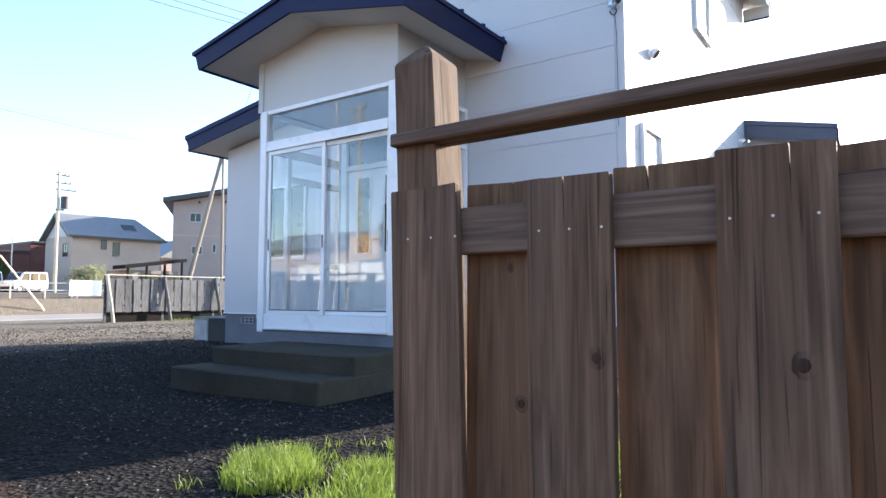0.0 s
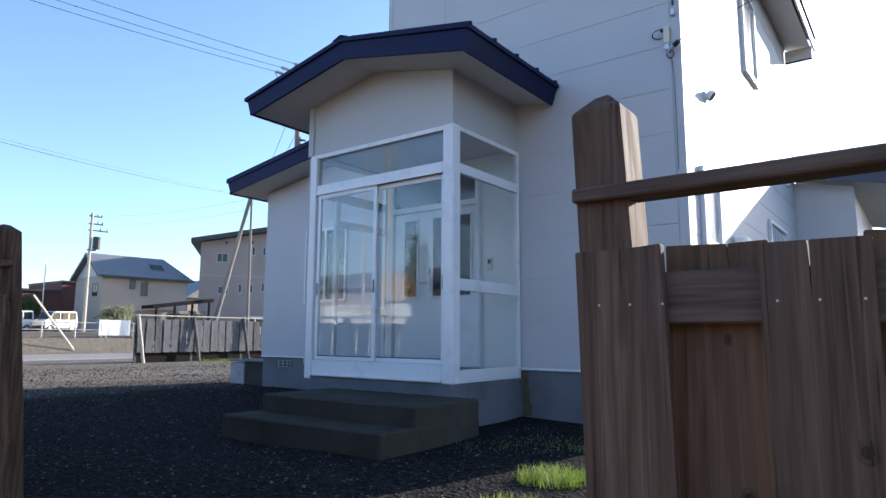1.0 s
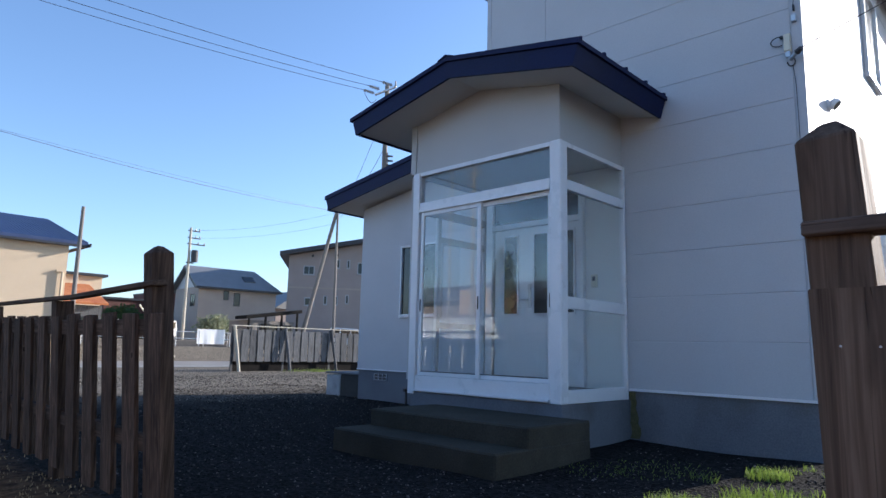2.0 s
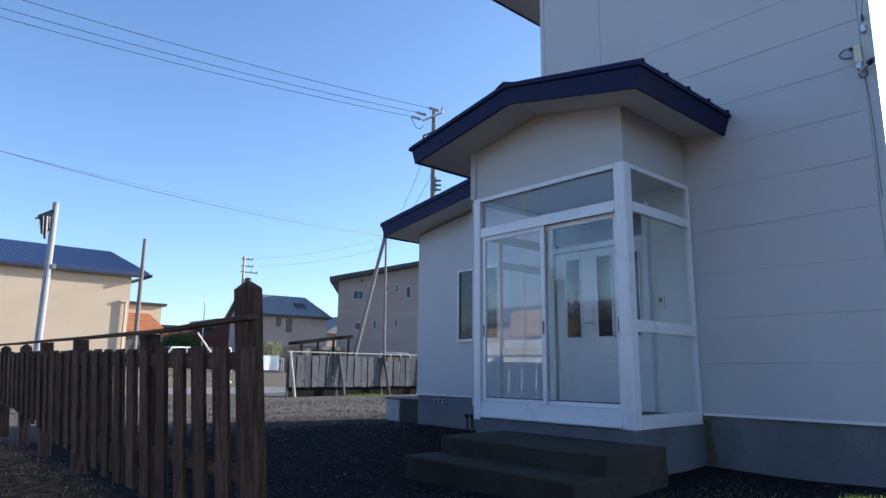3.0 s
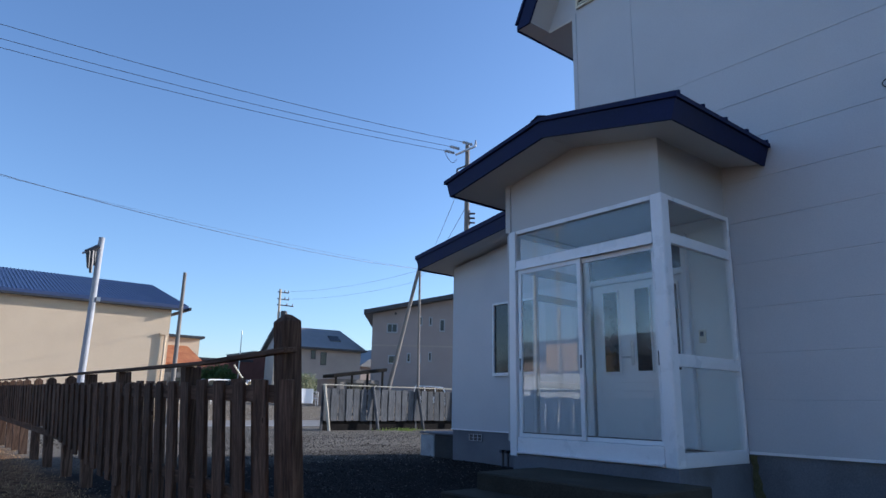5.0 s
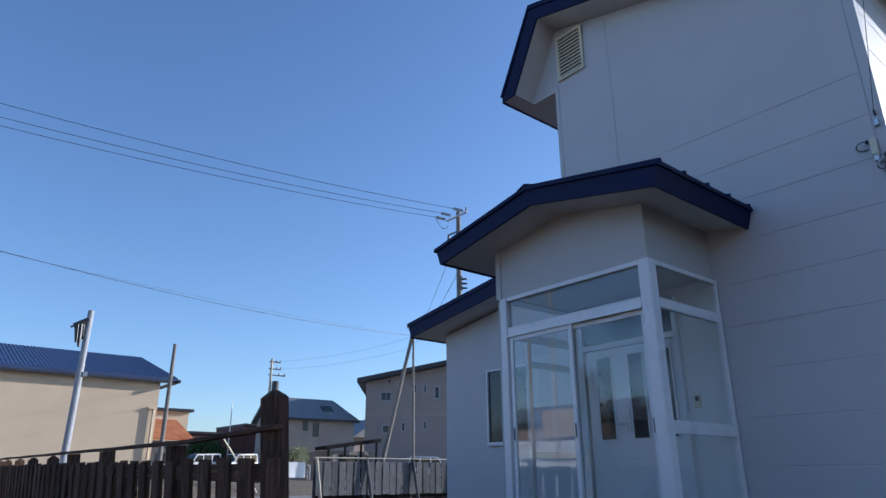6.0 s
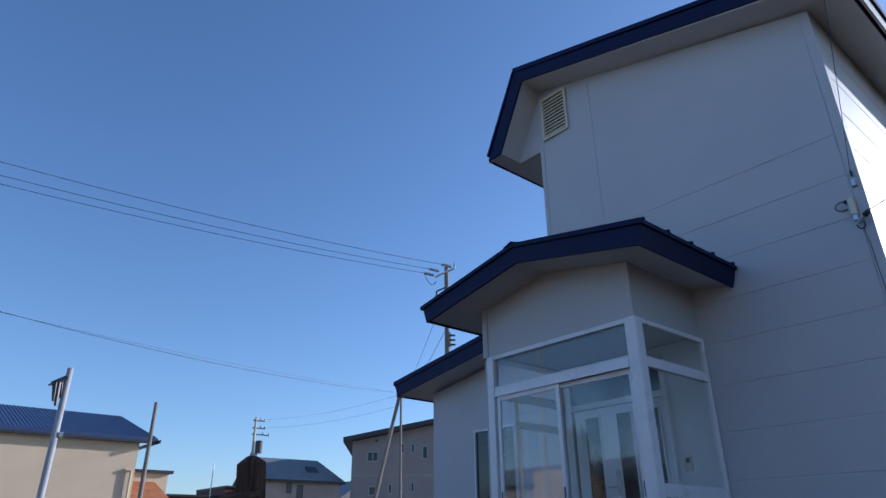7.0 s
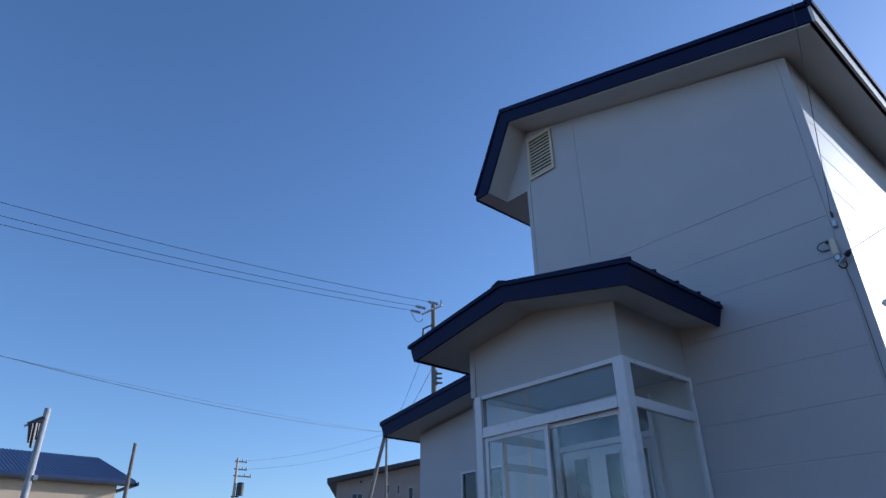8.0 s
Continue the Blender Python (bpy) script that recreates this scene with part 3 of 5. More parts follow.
part("cap", boxed(-11.3, -10.104, 7.90, 9.02, 0.422, 0.455, bevel=0.008), CONCRETE, block)

# ---- annex behind the house ----
annex = thing("annex", (-1, 13.4, 0), "low white annex with a navy mono-pitch roof", "annex")


def build_annex():
    part("front_wall", prismed([(HX1 + 0.01, 0), (-0.88, 0), (-0.88, 3.62), (HX1 + 0.01, 3.8)], "y", 13.32, 13.45), WHITE_WALL, annex)
    part("side_wall", boxed(-1.03, -0.88, 13.46, 19, 0, 3.56), WHITE_WALL, annex)
    r = part("roof", prismed([(HX1 + 0.01, 4.15), (-0.33, 3.86), (-0.33, 3.78), (HX1 + 0.01, 4.07)], "y", 13.0, 19.3), GLAREBLUE, annex)
    part("fascia", prismed([(HX1 + 0.01, 4.068), (-0.35, 3.778), (-0.35, 3.55), (HX1 + 0.01, 3.83)], "y", 13.02, 13.05), GLAREBLUE, r, "navy fascia paled as if by glare")
    part("soffit", prismed([(HX1 + 0.01, 3.86), (-0.36, 3.57), (-0.36, 3.60), (HX1 + 0.01, 3.89)], "y", 13.06, 19), SOFFIT, r)
    part("eave_board", boxed(-0.352, -0.325, 13.052, 19.2, 3.56, 3.775), BLUE, r, "navy eave board")
    window_unit("window", annex, "y", 13.32, -1.55, -1.1, 1.6, 2.55, -1)


build_annex()

# ---- glazed porch ----
porch = thing("glazed_porch", (-4.8, 5.12, 0), "white aluminium glazed entrance porch with a navy gabled roof", "porch")
PX0, PX1, PY = -5.85, -3.74, 5.12


def build_porch():
    part("plinth", boxed(PX0 + 0.02, PX1 - 0.005, PY + 0.005, HY0 + 0.018, -0.1, 0.468), CONCRETE, porch, "grey rendered concrete plinth")
    part("porch_floor", boxed(PX0 + 0.08, PX1 - 0.08, PY + 0.09, HY0 + 0.003, 0.47, 0.56), surface("floor_tiles", (0.2, 0.19, 0.18), (0.3, 0.29, 0.27), 3, 0.5, 0.05, 40), porch)
    fr = part("front_frame", boxed(PX0 - 0.022, PX0 + 0.085, PY - 0.006, PY + 0.08, 0.445, 3.088, bevel=0.006), ALU, porch, "white aluminium glazing frame")
    part("corner_post", boxed(PX1 - 0.135, PX1, PY - 0.004, PY + 0.13, 0.465, 3.095, bevel=0.012), ALU, fr)
    for z0, z1, d in ((3.04, 3.09, 0.07), (2.60, 2.71, 0.085), (0.472, 0.655, 0.09)):
        part("rail", boxed(PX0 + 0.09, PX1 - 0.135, PY + 0.002, PY + d, z0, z1, bevel=0.005), ALU, fr)
    part("track", boxed(PX0 + 0.09, PX1 - 0.135, PY - 0.012, PY + 0.0, 2.59, 2.615), ALU, fr)
    part("threshold", boxed(PX0 + 0.095, PX1 - 0.137, PY - 0.03, PY + 0.0, 0.485, 0.505), ALU, fr)
    sight(part("transom_pane", boxed(PX0 + 0.09, PX1 - 0.135, PY + 0.04, PY + 0.045, 2.71, 3.04), GLASS, fr))
    # two sliding leaves on two tracks
    for x0, x1, y0, z1 in ((-5.735, -4.79, PY + 0.012, 2.595), (-4.87, -3.876, PY + 0.047, 2.595)):
        leaf = part("sliding_door", boxed(x0, x0 + 0.05, y0, y0 + 0.03, 0.66, z1, bevel=0.003), ALU, porch, "white aluminium sliding glass door")
        part("stile", boxed(x1 - 0.05, x1, y0, y0 + 0.03, 0.66, z1, bevel=0.003), ALU, leaf)
        part("door_rail", boxed(x0 + 0.05, x1 - 0.05, y0, y0 + 0.03, z1 - 0.055, z1, bevel=0.003), ALU, leaf)
        part("door_rail", boxed(x0 + 0.05, x1 - 0.05, y0, y0 + 0.03, 0.66, 0.70, bevel=0.003), ALU, leaf)
        sight(part("pane", boxed(x0 + 0.05, x1 - 0.05, y0 + 0.012, y0 + 0.017, 0.70, z1 - 0.055), GLASS, leaf))
        part("gasket", boxed(x0 + 0.05, x1 - 0.05, y0 + 0.006, y0 + 0.011, 0.701, 0.712), DARK, leaf)
        for hx in (x0 + 0.015, x1 - 0.035):
            part("pull", boxed(hx, hx + 0.02, y0 - 0.006, y0 - 0.0005, 1.40, 1.54, bevel=0.002), DARK, leaf)
    # glazed sides
    for side, xa in (("right_frame", PX1 - 0.06), ("left_frame", PX0)):
        s = part(side, boxed(xa, xa + 0.06, HY0 - 0.045, HY0 - 0.002, 0.47, 3.09, bevel=0.004), ALU, porch)
        y0, y1 = PY + 0.13, HY0 - 0.045
        for z0, z1 in ((3.04, 3.09), (2.595, 2.70), (1.39, 1.51), (0.47, 0.60)):
            if side == "left_frame" and z0 == 1.39:
                continue
            part("rail", boxed(xa, xa + 0.055, y0, y1, z0, z1, bevel=0.004), ALU, s)
        if side == "left_frame":
            part("mullion", boxed(xa, xa + 0.055, 5.50, 5.56, 0.60, 2.595, bevel=0.004), ALU, s)
            part("rail", boxed(xa + 0.002, xa + 0.053, 5.56, y1, 2.28, 2.36, bevel=0.004), ALU, s)
            part("rail", boxed(xa + 0.002, xa + 0.053, 5.56, y1, 1.22, 1.29, bevel=0.004), ALU, s)
            part("corner_mullion", boxed(xa, xa + 0.055, PY + 0.081, PY + 0.129, 0.47, 3.07), ALU, s)
            sight(part("pane", boxed(xa + 0.025, xa + 0.03, y0, y1, 0.60, 2.595), GLASS, s))
        else:
            sight(part("pane", boxed(xa + 0.025, xa + 0.03, y0, y1, 1.51, 2.595), GLASS, s))
            sight(part("pane", boxed(xa + 0.025, xa + 0.03, y0, y1, 0.60, 1.39), GLASS, s))
        sight(part("pane", boxed(xa + 0.025, xa + 0.03, y0, y1, 2.70, 3.04), GLASS, s))
    # boarded upper walls
    part("upper_wall", prismed([(-5.93, 3.092), (PX1 - 0.036, 3.092), (PX1 - 0.036, 3.715), (-4.86, 3.95), (-5.93, 3.72)], "y", PY + 0.03, PY + 0.12), CREAM_WALL, porch, "cream boarded gable")
    part("upper_wall", boxed(PX1 - 0.12, PX1 - 0.035, PY + 0.122, HY0 - 0.002, 3.092, 3.70), CREAM_WALL, porch)
    part("upper_wall", boxed(-5.93, -5.85, PY + 0.122, HY0 - 0.008, 3.092, 3.70), CREAM_WALL, porch)
    part("corner_board", boxed(PX1 - 0.135, PX1 - 0.018, PY + 0.012, PY + 0.029, 3.095, 3.72, bevel=0.003), CREAM_WALL, porch)
    part("corner_board", boxed(PX1 - 0.0355, PX1 - 0.020, PY + 0.0292, PY + 0.11, 3.095, 3.70, bevel=0.003), CREAM_WALL, porch)
    part("corner_board", boxed(-5.945, -5.86, PY + 0.012, PY + 0.029, 3.095, 3.72, bevel=0.003), CREAM_WALL, porch)
    part("side_board", boxed(-5.93, PX0 - 0.002, PY + 0.03, PY + 0.12, 0.60, 3.07), CREAM_WALL, porch)
    part("ceiling_board", boxed(PX0, PX1 - 0.13, PY + 0.125, HY0 - 0.002, 3.13, 3.16), INSIDE, porch)
    # roof
    yb = HY0 - 0.008
    top = [(-6.54, 3.82), (-4.88, 4.135), (-3.20, 3.80)]
    r = part("roof", prismed(top + [(-3.20, 3.755), (-4.88, 4.088), (-6.54, 3.777)], "y", 4.60, yb), BLUE, porch, "navy painted steel gable roof")
    part("fascia", prismed([(-6.51, 3.778), (-4.88, 4.086), (-3.225, 3.755), (-3.283, 3.562), (-4.85, 3.893), (-6.44, 3.588)], "y", 4.625, 4.655), BLUE, r, "navy fascia board")
    part("side_fascia", prismed([(-3.25, 3.75), (-3.225, 3.755), (-3.283, 3.567), (-3.308, 3.572)], "y", 4.656, yb), BLUE, r)
    part("side_fascia", prismed([(-6.51, 3.77), (-6.48, 3.775), (-6.41, 3.588), (-6.44, 3.588)], "y", 4.656, yb), BLUE, r)
    part("soffit", prismed([(-3.30, 3.587), (-4.85, 3.912), (-4.85, 3.942), (-3.30, 3.617)], "y", 4.656, yb), SOFFIT, r)
    part("soffit", prismed([(-6.41, 3.607), (-4.85, 3.912), (-4.85, 3.942), (-6.41, 3.637)], "y", 4.656, yb), SOFFIT, r)
    for i in range(5):
        y = 4.64 + i * 0.43
        part("roof_seam", prismed([(-4.86, 4.125), (-3.19, 3.79), (-3.19, 3.822), (-4.86, 4.148)], "y", y - 0.012, y + 0.012), BLUE, r)
        part("roof_seam", prismed([(-4.90, 4.125), (-6.545, 3.81), (-6.545, 3.835), (-4.90, 4.148)], "y", y - 0.012, y + 0.012), BLUE, r)
    part("ridge_cap", prismed([(-5.0, 4.115), (-4.88, 4.16), (-4.76, 4.115), (-4.88, 4.14)], "y", 4.59, yb), BLUE, r)


def build_entrance():
    y = HY0 - 0.001
    inner = part("inner_wall", boxed(PX0 + 0.065, PX1 - 0.065, y - 0.02, y + 0.004, 0.565, 3.115), INSIDE, porch)
    d = part("entrance_door", boxed(-5.60, -4.66, y - 0.055, y - 0.022, 0.58, 2.52, bevel=0.006), ALU, porch, "white panelled entrance door with narrow glazing")
    for x0, x1, z0, z1 in ((-5.43, -5.22, 1.43, 2.42), (-4.96, -4.76, 1.43, 2.42), (-4.60, -4.39, 1.60, 2.42), (-4.60, -4.39, 1.43, 1.50)):
        part("door_glass", boxed(x0, x1, y - 0.064, y - 0.056, z0, z1), DARKGLASS, d)
        for a, b, c, e in ((x0 - 0.02, x0, z0 - 0.02, z1 + 0.02), (x1, x1 + 0.02, z0 - 0.02, z1 + 0.02), (x0, x1, z0 - 0.02, z0), (x0, x1, z1, z1 + 0.02)):
            part("bead", boxed(a, b, y - 0.072, y - 0.056, c, e), ALU, d)
    for x0, x1 in ((-5.72, -5.62), (-4.668, -4.626), (-4.31, -4.25)):
        part("jamb", boxed(x0, x1, y - 0.09, y - 0.021, 0.57, 3.0, bevel=0.004), ALU, d)
    part("head", boxed(-5.62, -4.31, y - 0.085, y - 0.021, 2.53, 2.60), ALU, d)
    part("head", boxed(-5.62, -4.31, y - 0.085, y - 0.021, 2.95, 3.0), ALU, d)
    part("transom_glass", boxed(-5.62, -4.31, y - 0.05, y - 0.022, 2.60, 2.95), DARKGLASS, d)
    part("side_panel", boxed(-4.588, -4.312, y - 0.05, y - 0.022, 0.58, 2.528), ALU, d)
    part("panel_moulding", boxed(-5.48, -4.78, y - 0.06, y - 0.0555, 0.72, 1.30, bevel=0.003), ALU, d)
    h = part("door_handle", boxed(-5.055, -5.005, y - 0.068, y - 0.0555, 1.50, 1.80, bevel=0.004), STEEL, d, "brushed metal lever handle and locks")
    part("lever", tubed((-5.03, y - 0.10, 1.60), (-5.14, y - 0.10, 1.60), 0.012), STEEL, h)
    part("lock", tubed((-5.03, y - 0.068, 1.74), (-5.03, y - 0.085, 1.74), 0.022), STEEL, h)
    ic = part("intercom", boxed(-4.175, -4.095, y - 0.045, y - 0.0205, 1.715, 1.865, bevel=0.006), CREAM, porch, "cream intercom with a dark camera window")
    part("camera_window", boxed(-4.155, -4.115, y - 0.05, y - 0.0455, 1.79, 1.84), DARK, ic)


build_porch()
build_entrance()

steps = thing("entrance_steps", (-4.45, 4.2, 0), "weathered grey-brown concrete steps in front of the porch", "steps")
def worn_block(*size):
    bm = boxed(*size, bevel=0.014)
    bmesh.ops.subdivide_edges(bm, edges=[e for e in bm.edges if e.calc_length() > 0.8], cuts=16)
    for v in bm.verts:
        if v.co.z > size[4] + 0.02:
            v.co += Vector((noise.noise(v.co * 3), noise.noise(v.co * 3 + Vector((5, 0, 0))), noise.noise(v.co * 3 + Vector((0, 9, 0))))) * 0.004
    return bm


part("lower_step", worn_block(-5.45, -3.43, 3.75, 5.12, -0.1, 0.19), STEP, steps)
part("upper_step", worn_block(-5.40, -3.435, 4.17, 5.122, 0.17, 0.355), STEP, steps)
MOSS = surface("moss", (0.06, 0.06, 0.025), (0.14, 0.13, 0.06), 14, 0.95, 0.6, 90, distance=0.01)


def moss_patch(x0, x1, y, z0, z1, seed):
    rnd = random.Random(seed)
    m = 9
    left = [(x0 + rnd.uniform(-0.01, 0.02), z0 + (z1 - z0) * i / m) for i in range(m + 1)]
    right = [(x1 - (x1 - x0) * 0.5 * i / m + rnd.uniform(-0.015, 0.015), z0 + (z1 - z0) * i / m) for i in range(m, -1, -1)]
    single("moss", prismed(left + right, "y", y, y + 0.006), MOSS, "olive green moss streak on the concrete base", "moss", (x0, y, z0), kind="stuff")


moss_patch(-3.735, -3.62, HY0 + 0.013, 0.06, 0.55, 1)
tap = thing("garden_standpipe", (-8.6, 7.66, 0), "short dark standpipes against the wing foundation", "standpipe")
for dx in (0.0, 0.12):
    part("pipe", tubed((-8.6 + dx, 7.66, -0.05), (-8.6 + dx, 7.66, 0.26), 0.02), DARK, tap)
    part("valve", tubed((-8.6 + dx, 7.60, 0.24), (-8.6 + dx, 7.70, 0.24), 0.028), DARK, tap)

# ---- timber fences ----
def fence(name, label, x0, x1, y, posts, top, rail_z, wood_mat, back_mat, seed, back=0.044, group="", nails=0, phase=0.0, axis="x", rise=0.0, mid=False, long_mat=None, raise_=0.0, open_from=None, pitch=0.168, tilt=0.0, thick=0.11):
    """Boards on both sides of two stringers, between posts with a cap rail. Runs along x (or y) at y (or x)."""
    rnd = random.Random(seed)
    base = (x0, y, 0) if axis == "x" else (y, x0, 0)
    th = thing(name, base, label, "fence", group)

    def bx(a0, a1, d0, d1, z0, z1, bevel=0.0, lean=0.0):
        bm = boxed(a0, a1, y + d0, y + d1, z0, z1, bevel=bevel) if axis == "x" else boxed(y - d1, y - d0, a0, a1, z0, z1, bevel=bevel)
        if lean:
            c = Vector(((a0 + a1) / 2, y, z0)) if axis == "x" else Vector((y, (a0 + a1) / 2, z0))
            bm.transform(Matrix.Translation(c) @ Matrix.Rotation(lean, 4, "Y" if axis == "x" else "X") @ Matrix.Translation(-c))
        return bm

    def plank(a0, a1, d0, d1, z0, z1, lean):
        """A sawn board, slightly crooked, with a drying split from its top end."""
        c = a0 + (a1 - a0) * rnd.uniform(0.3, 0.7)
        deep, wide = rnd.choice((0.03, 0.07, 0.11)), rnd.uniform(0.0008, 0.0022)
        t = [rnd.uniform(-0.004, 0.004) for _ in range(4)]
        ch = 0.003
        pts = [(a0, z0), (a1, z0 + t[3]), (a1 + t[1], z1 + t[0] - ch), (a1 + t[1] - ch, z1 + t[0]), (c + wide, z1), (c + t[2], z1 - deep), (c - wide, z1), (a0 + t[1] + ch, z1 + t[2]), (a0 + t[1], z1 + t[2] - ch)]
        bm = prismed(pts, "y", y + d0, y + d1) if axis == "x" else prismed(pts, "x", y - d1, y - d0)
        o = Vector(((a0 + a1) / 2, y, z0)) if axis == "x" else Vector((y, (a0 + a1) / 2, z0))
        bm.transform(Matrix.Translation(o) @ Matrix.Rotation(lean, 4, "Y" if axis == "x" else "X") @ Matrix.Translation(-o))
        return bm

    def lift(a):
        return rise * abs(a - (x1 if rise > 0 else x0)) if rise else 0.0
    for i, (a, h) in enumerate(posts):
        w = thick / 2
        if h > rail_z + 0.05:
            bm = bmesh.new()
            sh = h - 0.042
            def at(u, d, z):
                return bm.verts.new((a + u, y + 0.06 + d, z) if axis == "x" else (y - 0.06 - d, a + u, z))
            rows_ = [[at(-w, -w, z), at(w, -w, z), at(w, w, z), at(-w, w, z)] for z in (-0.25, 0.5, 1.0, sh)]
            for v in rows_[1] + rows_[2]:
                v.co += Vector((rnd.uniform(-0.003, 0.003), rnd.uniform(-0.003, 0.003), 0))
            for lo_, hi_ in zip(rows_, rows_[1:]):
                for q in range(4):
                    bm.faces.new((lo_[q], lo_[(q + 1) % 4], hi_[(q + 1) % 4], hi_[q]))
            inner_ = [at(-0.012, -0.02, h - 0.004), at(0.018, -0.016, h), at(0.016, 0.02, h - 0.003), at(-0.014, 0.018, h - 0.006)]
            for q in range(4):
                bm.faces.new((rows_[-1][q], rows_[-1][(q + 1) % 4], inner_[(q + 1) % 4], inner_[q]))
            bm.faces.new(inner_)
            bm.faces.new(rows_[0][::-1])
            bmesh.ops.recalc_face_normals(bm, faces=bm.faces[:])
            bmesh.ops.bevel(bm, geom=bm.edges[:], offset=0.004, segments=1, affect="EDGES", clamp_overlap=True)
        else:
            bm = bx(a - w, a + w, 0.0, 0.12, -0.25, h, 0.006)
        if tilt and i == 0:
            bm.transform(Matrix.Translation((a, y, 1.2)) @ Matrix.Rotation(tilt, 4, "Y") @ Matrix.Translation((-a, -y, -1.2)))
        part("post", bm, wood_mat, th)
    for z0, z1 in ((0.955, 1.055), (0.34, 0.43)) if not mid else ((0.955, 1.055), (0.66, 0.72), (0.30, 0.38)):
        bm = bx(x0, x1, 0.002, back - 0.002, z0 + raise_, z1 + raise_, 0.004)
        if rise:
            for v in bm.verts:
                v.co.z += lift(v.co.x)
        part("stringer", bm, long_mat or wood_mat, th)
    bm = bx(x0 - 0.01 if rise <= 0 else x0, x1 + (0.0 if rise > 0 else 0), -0.02, 0.062, rail_z, rail_z + 0.03, 0.004)
    if rise:
        for v in bm.verts:
            v.co.z += lift(v.co.x)
    bmesh.ops.subdivide_edges(bm, edges=[e for e in bm.edges if e.calc_length() > 1.0], cuts=24)
    for v in bm.verts:
        v.co.z += 0.006 * noise.noise((v.co.x * 0.9, v.co.y * 0.9, seed)) + (0.04 * max(0.0, 1 - (x1 - v.co.x) / 1.5) if rise > 0 else 0.0)
        v.co.y += 0.006 * noise.noise((v.co.x * 1.3, 7, seed))
    part("cap_rail", bm, long_mat or wood_mat, th)
    a, k = x0 + phase, 0
    while a < x1 - 0.05:
        jz, jw, ln = rnd.uniform(-0.008, 0.008), rnd.uniform(-0.006, 0.006), rnd.uniform(-0.008, 0.008)
        z0 = 0.08 + rnd.uniform(-0.02, 0.02) + lift(a)
        if open_from is not None:
            z0 += 0.40 * min(1.0, max(0.0, (open_from - a) / 5.5))
        if k == 0:
            ln += tilt * 0.5
            a -= tilt * 0.5
        if k % 2 == 0:
            bd = part("board", plank(a, a + pitch + jw, -0.02, 0.0, z0, top + jz + lift(a), ln), wood_mat, th)
            if k < nails:
                for i in range(3):
                    xx = a + 0.024 + i * (pitch - 0.046) / 2
                    part("nail", tubed((xx, y - 0.0215, 0.992), (xx, y - 0.0195, 0.992), 0.0024, seg=8), STEEL, bd)
        else:
            part("board", plank(a - 0.016, a + pitch + (0.014 if k > 2 else -0.004) + jw, back, back + 0.02, z0, top + 0.010 + jz + lift(a), ln), back_mat, th)
        a += pitch + (tilt * 0.5 if k == 0 else 0.0)
        k += 1
    return th


KNOT = wood("knot_wood", (0.020, 0.012, 0.009), (0.055, 0.034, 0.025), (0.10, 0.065, 0.047))
KNOT_RIM = wood("knot_rim_wood", (0.075, 0.047, 0.033), (0.115, 0.073, 0.05), (0.19, 0.13, 0.095))


def knot_on(board, x, y, z, r):
    """A low oval boss with a raised rim and a darker, split heart."""
    def boss(rx, rz, deep, seed):
        bm = bmesh.new()
        ring = [(1.0, 0.0), (0.8, deep * 0.8), (0.4, deep), (0.0, deep * 0.9)]
        loops = []
        for f, d in ring[:3]:
            loops.append([bm.verts.new((x + rx * f * math.cos(a * 0.3927) * (1 + 0.1 * noise.noise((a, seed, 0.5))), y - d, z + rz * f * math.sin(a * 0.3927) * (1 + 0.1 * noise.noise((a, seed, 3.5))))) for a in range(16)])
        tip = bm.verts.new((x, y - ring[3][1], z))
        for lo, hi in zip(loops, loops[1:]):
            for k in range(16):
                bm.faces.new((lo[k], lo[(k + 1) % 16], hi[(k + 1) % 16], hi[k]))
        for k in range(16):
            bm.faces.new((loops[-1][k], loops[-1][(k + 1) % 16], tip))
        bmesh.ops.recalc_face_normals(bm, faces=bm.faces[:])
        return bm
    rim = part("knot", boss(r, r * 1.25, 0.0016, 1.0), KNOT_RIM, board, "dark knot in the board")
    part("knot_heart", boss(r * 0.62, r * 0.72, 0.0034, 5.0), KNOT, rim)


gate_fence = fence("timber_fence", "weathered brown board fence beside the gateway", -0.612, 5.2, 1.26, [(-0.566, 1.455), (1.35, 1.205), (3.25, 1.205), (5.1, 1.205)], 1.10, 1.212, WOOD, WARMWOOD, 3, long_mat=WOODLONG, group="yard fences", nails=16, pitch=0.1725, tilt=-0.045)
gate_boards = [ob for ob in gate_fence.children if ob.name.startswith("board")]
for index, x, y, z, r in ((2, -0.13, 1.2395, 0.753, 0.017), (1, -0.318, 1.3035, 0.645, 0.015), (4, 0.2, 1.2395, 0.76, 0.018), (1, -0.34, 1.3035, 0.925, 0.009), (2, -0.165, 1.2395, 0.42, 0.014)):
    knot_on(gate_boards[index], x, y, z, r)
long_fence = fence("timber_fence", "long dark weathered board fence running along the yard", -21.0, -3.72, 1.26, [(-3.835, 1.495)] + [(x, 1.231 + 0.008 * (-3.72 - x)) for x in (-5.5, -7.55, -9.1, -10.35, -11.9, -13.2, -14.6, -15.7, -16.75, -18.1, -19.5, -20.8)], 1.122, 1.233, SHADEWOOD, SHADEWOOD, 5, long_mat=SHADELONG, group="yard fences", rise=0.008, phase=0.07, raise_=0.04, open_from=-6.5, thick=0.12)
# the whole long fence has sagged outwards
long_fence.rotation_euler = (radians(5), 0, 0)
long_fence.location.y += 1.2 * math.sin(radians(5)) - 0.015


